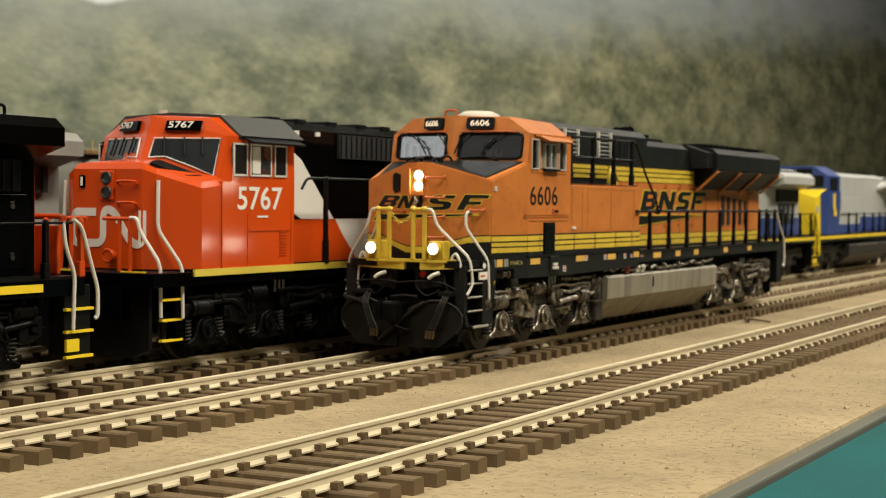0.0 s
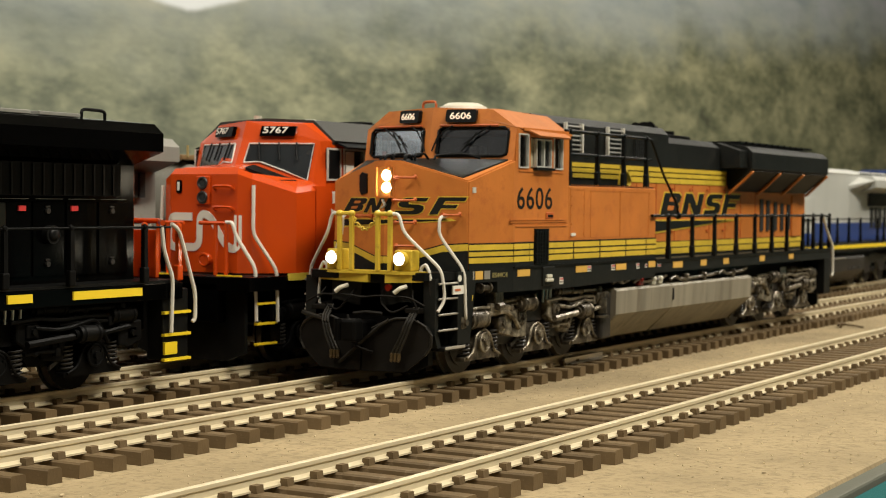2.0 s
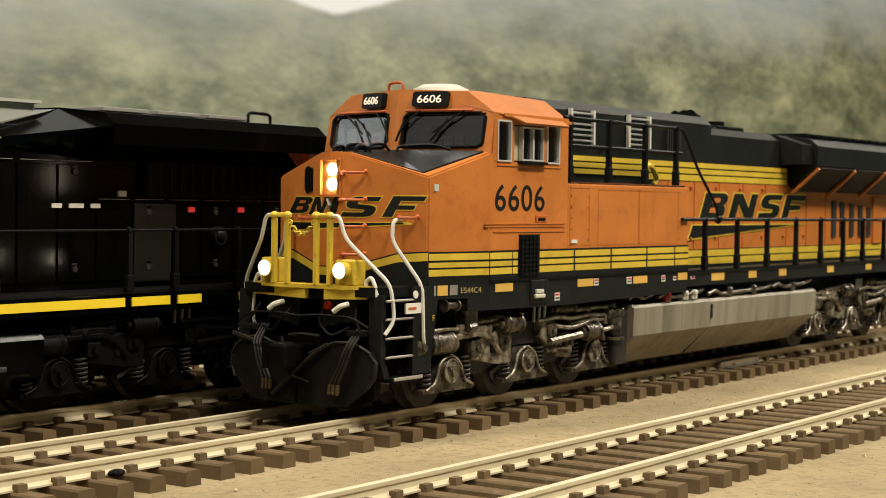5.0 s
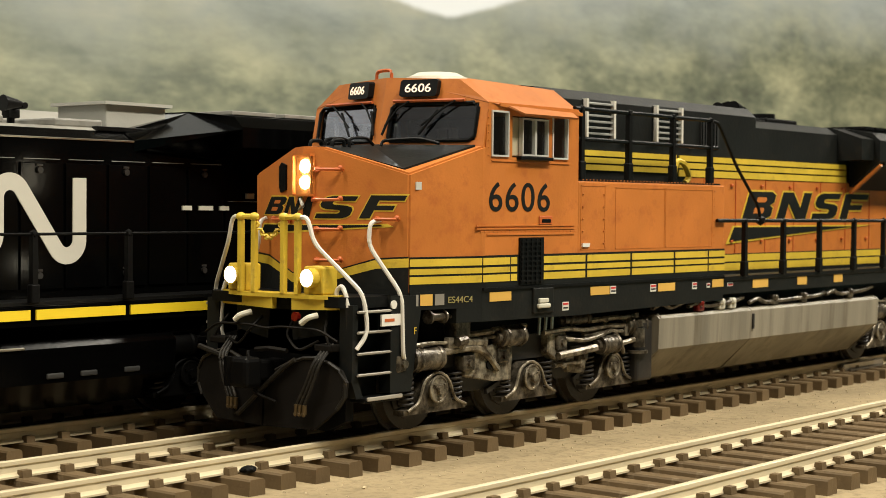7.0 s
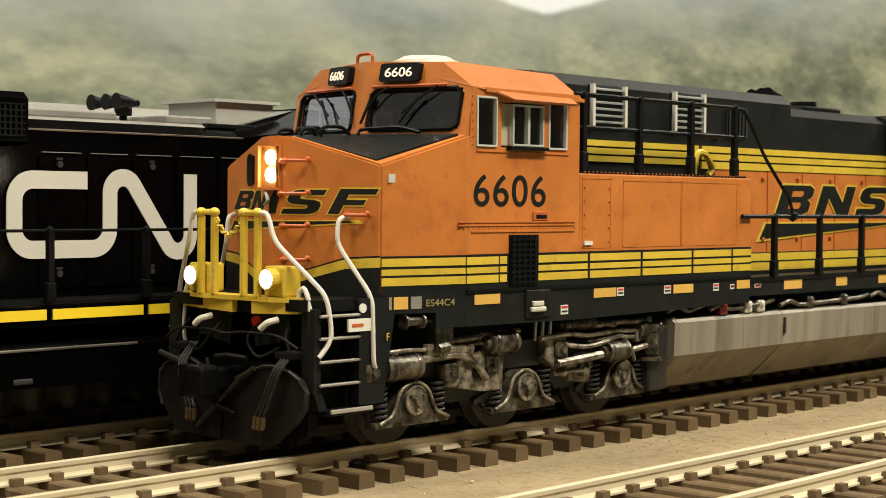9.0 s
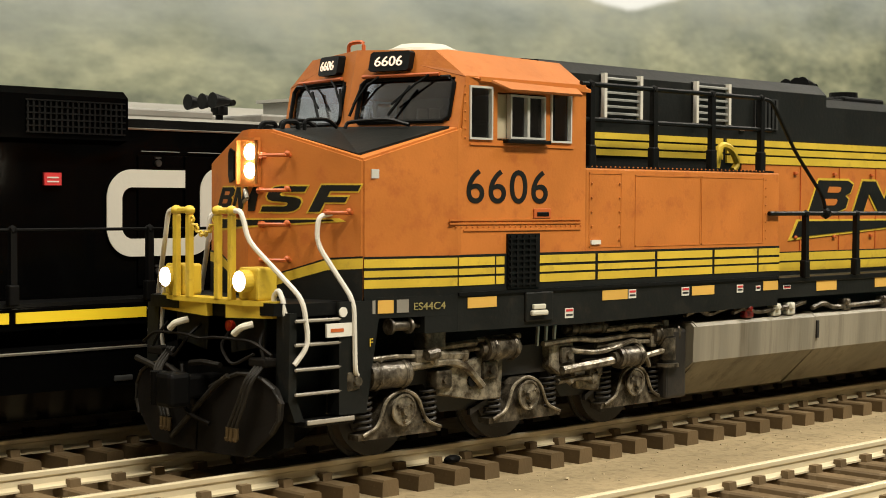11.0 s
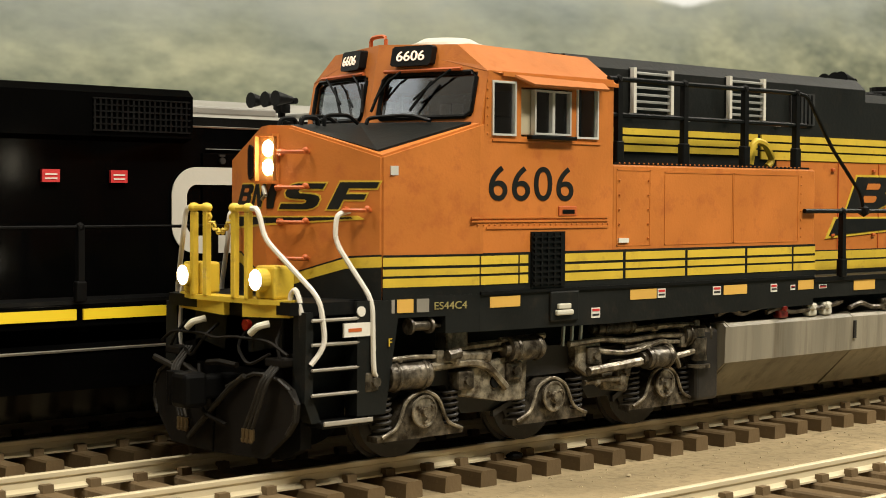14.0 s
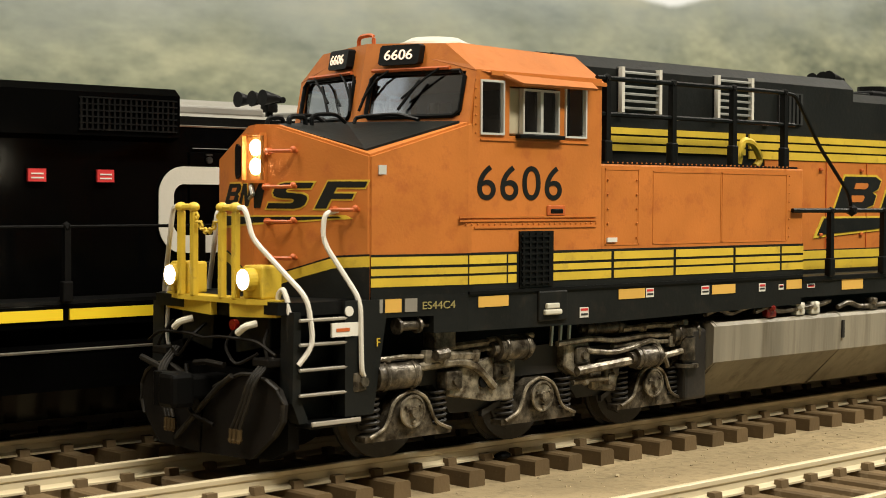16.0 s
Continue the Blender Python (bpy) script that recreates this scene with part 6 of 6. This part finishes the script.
def red_loco():
    """Red-nosed locomotive with a wide cab; x measured along the track, y about its own middle."""
    lo = thing("diesel_locomotive", 0, 42, 0, "red and black diesel locomotive with white stripe, parked unlit", "locomotive", "model locomotives")
    # nose
    plan = [(167.0, -8.5), (168.4, -11.0), (176.0, -16.5), (186, -17.2), (186, 17.2), (176.0, 16.5), (168.4, 11.0), (167.0, 8.5)]
    tops = (39.6, 38.6, 35.9, 37.0, 37.0, 35.9, 38.6, 39.6)
    bm = B(); loft(bm, [[(x, y, 18.6) for x, y in plan], [(x, y, z - 1.2) for (x, y), z in zip(plan, tops)], [(x + .9, y * .94, z) for (x, y), z in zip(plan, tops)]])
    nose = part("nose", bm, REDPAINT, lo, "glossy red nose")
    bm = B(); loft(bm, [[(168.4, -7.4, 39.2), (168.4, 7.4, 39.2), (178.6, 4, 39.6), (178.6, -4, 39.6)], [(169.2, -6.8, 39.8), (169.2, 6.8, 39.8), (178.4, 3.6, 40.7), (178.4, -3.6, 40.7)]]); part("nose_top", bm, REDPAINT, nose)
    bm = B(); loft(bm, [[(171.5, -7.0, 39.9), (175, -13.4, 37.3), (179.0, -14.2, 37.4), (178.4, -4, 40.6)], [(171.5, -7.0, 39.3), (175, -13.4, 36.6), (179.0, -14.2, 36.6), (178.4, -4, 39.8)]]); part("anti_glare_panel", bm, BLACK, nose)
    bm = B()
    ribbon(bm, [(-4.2, 29.8), (-10.8, 29.8), (-10.8, 23.6), (-2.2, 23.6), (-2.2, 30.4), (0.6, 30.2), (5.2, 23.8), (8.2, 23.2), (8.2, 30.2)], 1.6, -.1, .1, 2.0)
    for v in bm.verts:
        v.co = Vector((166.95 + v.co.y, -(v.co.x * .92 + 1.0), v.co.z))
    for v in bm.verts:
        if abs(v.co.y) > 8.5:
            v.co.x += (abs(v.co.y) - 8.5) * .56
    part("ribbon_emblem", bm, WHITE, nose, "white ribbon emblem")
    bm = B(); box(bm, 166.5, 167.1, -1.8, 1.8, 32.2, 38.0, .2); h = part("headlight", bm, REDPAINT, nose, "unlit twin headlight")
    for z in (36.6, 33.7):
        bm = B(); ring(bm, (166.5, 0, z), "x", 1.05, .3, 18); part("lens_rim", bm, DARKIRON, h, "", True)
        bm = B(); disc(bm, (166.6, 0, z), "x", 1.0, .3, 16); part("lens", bm, DARKGLASS, h)
    bm = B(); box(bm, 166.7, 167.1, 5.6, 7.0, 34.6, 37.2, .3); pl = part("sand_gauge", bm, GLOSSBLACK, nose)
    bm = B(); box(bm, 166.55, 166.75, 6.0, 6.6, 35.0, 36.8, .1); part("gauge_face", bm, WHITE, pl)
    bm = B(); disc(bm, (165.8, -1.5, 21.2), "x", 1.2, 1.4, 16); ring(bm, (165.2, -1.5, 21.2), "x", 1.2, .3, 16); part("ditch_light", bm, REDPAINT, lo, "unlit red ditch light", True)
    for z in (36.0, 31.8):
        bm = B(); rod(bm, curve_pts([(167, -3, z - .6), (166, -3, z), (166, -7.4, z), (167, -7.4, z - .6)], 4), .32, 6); part("grab_iron", bm, REDPAINT, lo, "", True)
    # cab
    bm = B()
    loft(bm, [[(182.7, -15.6, 36.0), (177.0, 0, 40.0), (182.7, 15.6, 36.0), (185.2, 17.2, 36.0), (209, 17.2, 36.0), (209, -17.2, 36.0), (185.2, -17.2, 36.0)],
              [(186.1, -15.2, 45.6), (179.7, 0, 46.0), (186.1, 15.2, 45.6), (187.0, 16.9, 45.6), (209, 17.0, 45.6), (209, -17.0, 45.6), (187.0, -16.9, 45.6)],
              [(186.2, -11.0, 49.3), (181.0, 0, 49.8), (186.2, 11.0, 49.3), (188, 12.0, 49.5), (209, 12.0, 49.5), (209, -12.0, 49.5), (188, -12.0, 49.5)]])
    box(bm, 182, 209, -17.2, 17.2, 18.6, 36.2)
    cab = part("cab", bm, REDPAINT, lo, "glossy red cab")
    for s in (-1, 1):
        a, b = (177.6, 0), (184.4, s * 15.4)
        bm = B(); facet_plate(bm, a, b, [(0.10, 41.0), (0.30, 41.2), (0.62, 39.4), (0.94, 37.4), (0.93, 45.0), (0.12, 45.0)], -.3, .25, .36, 40.5); w = part("windshield", bm, DARKGLASS, cab, "dark reflective windshield")
        bm = B()
        loop = [Vector((*a, 0)).lerp(Vector((*b, 0)), u) + Vector((.36 * (z - 40.5) - .35, 0, z)) for u, z in ((0.10, 41.0), (0.30, 41.2), (0.62, 39.4), (0.94, 37.4), (0.93, 45.0), (0.12, 45.0), (0.10, 41.0))]
        rod(bm, loop, .18, 6); part("window_gasket", bm, SILVER, w, "", True)
        for u in (0.25, 0.5, 0.72):
            bm = B(); q = lambda uu, zz: Vector((*a, 0)).lerp(Vector((*b, 0)), uu) + Vector((.36 * (zz - 40.5) - .7, 0, zz))
            rod(bm, [q(u, 45.3), q(u + .02, 43.6), q(u + .05, 41.6)], .2, 5); part("wiper", bm, BLACK, cab)
        bm = B(); facet_plate(bm, a, b, [(0.22, 46.6), (0.66, 46.6), (0.66, 48.7), (0.22, 48.7)], -.4, .7, .36, 40.5); nb = part("number_board", bm, GLOSSBLACK, cab, "black number board")
        t = (Vector((*b, 0)) - Vector((*a, 0))).normalized(); ex = t if s < 0 else -t; up_ = Vector((.34, 0, 1)).normalized(); nn = ex.cross(up_).normalized()
        base = Vector((*a, 0)).lerp(Vector((*b, 0)), .25 if s < 0 else .64) + nn * .8 + Vector((.36 * (47 - 40.5), 0, 47.0))
        M = Matrix(((ex.x, up_.x, nn.x, base.x), (ex.y, up_.y, nn.y, base.y), (ex.z, up_.z, nn.z, base.z), (0, 0, 0, 1)))
        lettering("running_number", "5767", 1.95, M, WHITE, nb, .1, 1.35, "white numerals", .02)
        bm = B(); slab_x(bm, [(s * 17.6, 45.7), (s * 12.2, 50.1), (0, 50.7), (0, 49.0), (s * 11, 48.8), (s * 16.8, 44.8)], 188, 212); part("cab_roof", bm, mat("dull_black_roof", (0.022, 0.021, 0.017), .55, var=.2), cab, "dull black cab roof")
        bm = B(); slab_x(bm, [(s * 17.0, 45.2), (s * 17.2, 45.5), (s * 20.2, 44.4), (s * 20, 44.0)], 189, 209); part("sun_visor", bm, BLACK, cab)
        for x0, x1, m in ((185.8, 190.5, VOID), (191.8, 199.5, DARKGLASS), (201.0, 205.4, VOID)):
            bm = B(); box(bm, x0, x1, *sorted((s * 16.8, s * 17.35)), 37.6, 44.0); w = part("cab_window", bm, m, cab, "dark side window with silver frame")
            bm = B()
            for q in ((x0, x1, 37.4, 37.8), (x0, x1, 43.8, 44.2), (x0 - .2, x0 + .2, 37.4, 44.2), (x1 - .2, x1 + .2, 37.4, 44.2)):
                box(bm, q[0], q[1], *sorted((s * 17.2, s * 17.5)), q[2], q[3])
            part("window_frame", bm, SILVER, w)
        bm = B(); box(bm, 192.4, 195.4, *sorted((s * 17.2, s * 17.5)), 38, 43.6); part("window_blind", bm, WHITE, cab)
    digits("numeral", "5767", 6.6, 187.0, -17.28, 30.6, 4.25, WHITE, cab, 1.25, 0.09)
    bm = B(); box(bm, 194.6, 198.6, -17.35, -17.1, 28.8, 29.2); part("label_bar", bm, WHITE, cab)
    bm = B(); box(bm, 192, 207, -17.4, -17.1, 26.0, 26.25); part("belt_rail", bm, REDPAINT, cab)
    for k in range(9):
        bm = B(); box(bm, 203.2, 205.8, -17.42, -17.1, 20.6 + k * .62, 20.85 + k * .62, .06); part("louvre_slat", bm, REDPAINT, cab)
    for x in (191.0, 207.6):
        bm = B(); box(bm, x, x + .15, -17.34, -17.1, 19.0, 30.0); part("door_seam", bm, REDPAINT, cab)
    bm = B(); disc(bm, (189, 3, 50.6), "z", .9, 1.4, 12); box(bm, 200, 204, -3, 3, 50.2, 51, .2); part("roof_beacon", bm, CREAM, lo)
    # frame
    bm = B(); box(bm, 160, 408, -9, 9, 9, 17, .3); box(bm, 160, 408, -17.0, 17.0, 15.4, 18.2, .2); part("frame_sill", bm, GLOSSBLACK, lo)
    bm = B(); box(bm, 172.5, 408, -17.5, -16.9, 17.2, 18.6); part("yellow_stripe", bm, mat("olive_yellow", (0.55, 0.43, 0.05), .5), lo, "yellow sill stripe")
    # hood with slanted bands
    bm = B(); slab_x(bm, [(-10.5, 18.4), (10.5, 18.4), (10.5, 48.4), (7, 50.4), (-7, 50.4), (-10.5, 48.4)], 209, 405); part("long_hood", bm, GLOSSBLACK, lo, "gloss black long hood")
    bm = B(); slab_y(bm, [(209, 18.5), (247, 18.5), (240, 24.5), (236.6, 28.2), (209, 28.2)], -10.9, -10.4); part("hood_band", bm, REDPAINT, lo, "red hood band")
    bm = B(); slab_y(bm, [(216, 44.5), (222, 41.6), (236.2, 28.2), (222, 28.3), (209, 33.5), (209, 44.5)], -10.8, -10.4); part("hood_band", bm, WHITE, lo, "white slanted hood band")
    bm = B(); slab_y(bm, [(236.8, 28.2), (252, 28.2), (262, 18.5), (247.2, 18.5), (240.2, 24.6)], -10.85, -10.4); part("hood_band", bm, WHITE, lo, "white slanted hood band")
    bm = B(); box(bm, 238, 268, -11.2, -10.3, 42.4, 48.0); g = part("side_screen", bm, DARKGREY, lo)
    for k in range(12):
        bm = B(); box(bm, 238.5 + k * 2.4, 238.9 + k * 2.4, -11.4, -11.1, 42.6, 47.8); part("slat", bm, BLACK, g)
    for x in (215, 226, 240, 254, 266):
        bm = B(); box(bm, x, x + 4, -7, 7, 50.2, 51.2, .2); part("roof_hatch", bm, BLACK, lo)
    for x in (219, 228):
        bm = B(); box(bm, x, x + 1.8, -10.9, -10.4, 47.2, 48.2); part("label_plate", bm, WHITE, lo)
    for s in (-1, 1):
        handrail(lo, [(212, s * 17.2, 35), (214, s * 17.3, 37.4), (404, s * 17.3, 37.4)], .32, BLACK)
        for x in (222, 244, 268, 292):
            stanchion(lo, x, s * 17.3, 18.4, 37.4)
    # front end
    bm = B(); box(bm, 162.5, 172, -14.6, 14.6, 16.6, 18.3, .2); part("porch_deck", bm, BLACK, lo)
    for y0, y1 in ((-13, -7), (3, 9)):
        bm = B(); box(bm, 162.2, 162.8, y0, y1, 17.6, 18.4); part("porch_edge", bm, BRIGHTYELLOW, lo, "yellow porch edge")
    bm = B(); slab_x(bm, [(-13.6, 3), (-13.6, 17), (13.6, 17), (13.6, 3), (9, 1.4), (-9, 1.4)], 162.8, 163.8); part("pilot", bm, BLACK, lo)
    bm = B(); box(bm, 156, 163, -1.3, 1.3, 8.2, 11, .3); part("coupler", bm, BLACK, lo)
    for y in (-8.6, -6, 6, 8.6):
        bm = B(); rod(bm, [(163.2, y, 18), (163.2, y, 28.6)], .45, 7); part("gate_post", bm, REDPAINT, lo, "red end gate post", True)
    for s in (-1, 1):
        bm = B(); rod(bm, [(163.2, s * 2, 28.6), (163.2, s * 8.6, 28.6)], .4); part("gate_bar", bm, REDPAINT, lo, "", True)
        handrail(lo, [(163.2, s * 8.6, 28.8), (163.2, s * 10.2, 28.8), (163.4, s * 11, 26), (165.0, s * 14.6, 19.8), (165.0, s * 14.8, 9.4)], .38, WHITEROD, "white bent handrail")
        handrail(lo, [(168.2, s * 11.6, 36.2), (167.8, s * 11.8, 26.5), (171.0, s * 15.4, 19.2), (171.0, s * 15.6, 9.0)], .38, WHITEROD, "white bent handrail")
        bm = B(); box(bm, 169.4, 172.6, *sorted((s * 12.6, s * 15.2)), 4.6, 18.2, .2); part("step_well", bm, GLOSSBLACK, lo)
        for z in (4.6, 8.6, 12.6, 16.0):
            bm = B(); box(bm, 164.8, 171.4, *sorted((s * 14.4, s * 15.3)), z, z + .45); part("step_edge", bm, BRIGHTYELLOW, lo, "yellow step edge")
        bm = B(); rod(bm, curve_pts([(163, s * 4.5, 15), (161.4, s * 5, 16.2), (161.0, s * 6.4, 15), (161.4, s * 7.4, 13.2)], 5), .5, 7); part("air_hose", bm, CREAM if s < 0 else BLACK, lo, "", True)
    bm = B(); rod(bm, [(161.5, 1, 12.8), (161.5, -4, 12.8)], .5); part("drawbar", bm, WHITEROD, lo)
    bm = B(); slab_x(bm, [(-16.6, 7), (-16.8, 12), (-16, 13), (16, 13), (16.8, 12), (16.6, 7), (11, 2.6), (-11, 2.6)], 245, 330); part("fuel_tank", bm, GLOSSBLACK, lo)
    truck(lo, 203, MATTEBLACK, True)
    truck(lo, 368, DARKIRON, False)
    return lo


red_loco()


def tank_car():
    lo = thing("tank_car", 262, 84, 0, "dull silver tank car with a brown walkway, parked", "freight car")
    bm = B()
    rings = []
    for x, r in ((-60, 9), (-58.5, 13), (-55, 15), (55, 15), (58.5, 13), (60, 9)):
        rings.append([(x, r * math.cos(2 * math.pi * k / 32), 27.5 + r * math.sin(2 * math.pi * k / 32)) for k in range(32)])
    loft(bm, rings); part("tank", bm, mat("dull_silver", (0.22, 0.21, 0.18), .4, .3, var=.25, dirt=(.12, .1, .07), dirt_at=.6), lo, "dull silver tank", True)
    bm = B(); box(bm, -58, 58, -6, 6, 42.6, 43.8, .2); part("walkway", bm, mat("rust_brown", (0.22, 0.13, 0.05), .6), lo, "brown roof walkway")
    for x in (-56, -28, 0, 28, 56):
        bm = B(); rod(bm, [(x, -6, 43.2), (x, -6, 46)], .3); part("rail_post", bm, mat("dull_brass", (.35, .26, .1), .5), lo)
    bm = B(); box(bm, -64, 64, -8, 8, 9, 13, .3); box(bm, -58, -48, -9, 9, 12, 20, .3); box(bm, 48, 58, -9, 9, 12, 20, .3); part("underframe", bm, DARKIRON, lo)
    for xc in (-45, 45):
        bm = B()
        for s in (-1, 1):
            slab_y(bm, [(-14, 5), (14, 5), (14, 8), (5, 10.5), (-5, 10.5), (-14, 8)], *sorted((s * 11.5, s * 13)))
        box(bm, -3, 3, -12, 12, 6, 10)
        t = part("truck", bm, DARKIRON, lo); t.location = (xc * K, 0, 0)
        for ax in (-10, 10):
            bm = B()
            for s in (-1, 1):
                disc(bm, (0, s * 8.7, 0), "y", 5.2, 1.6, 24)
            disc(bm, (0, 0, 0), "y", 1, 24, 10)
            w = part("wheelset", bm, DARKIRON, t); w.location = (ax * K, 0, 5.2 * K)
    return lo


tank_car()


# ---- movement ----
RUN = [(0.0, 0.20263), (0.5, 0.18792), (1.0, 0.17528), (1.5, 0.16340), (2.0, 0.15235), (2.5, 0.14150), (3.0, 0.13079), (3.5, 0.11996), (4.0, 0.10896), (6.5, 0.06130), (7.0, 0.05361), (7.5, 0.04615), (8.0, 0.03895), (8.5, 0.03229), (9.0, 0.02655), (11.5, 0.00389), (12.0, 0.00151), (12.5, 0.00000), (13.0, 0.00000), (13.5, 0.00000), (14.0, 0.00000), (14.5, 0.00000), (15.0, 0.00000), (15.5, 0.00000), (16.0, 0.00000)]


def motions():
    walk(orange_loco, [(t, pose(s, 0, 0)) for t, s in RUN])
    home = [w.location.copy() for w in orange_wheels]
    ts = [k * 0.25 for k in range(65)]
    run = np.interp(ts, [t for t, _ in RUN], [s for _, s in RUN])
    for w, p in zip(orange_wheels, home):
        walk(w, [(t, pose(p.x, p.y, p.z, 0, math.degrees(s / 0.0061), 0)) for t, s in zip(ts, run)])


motions()
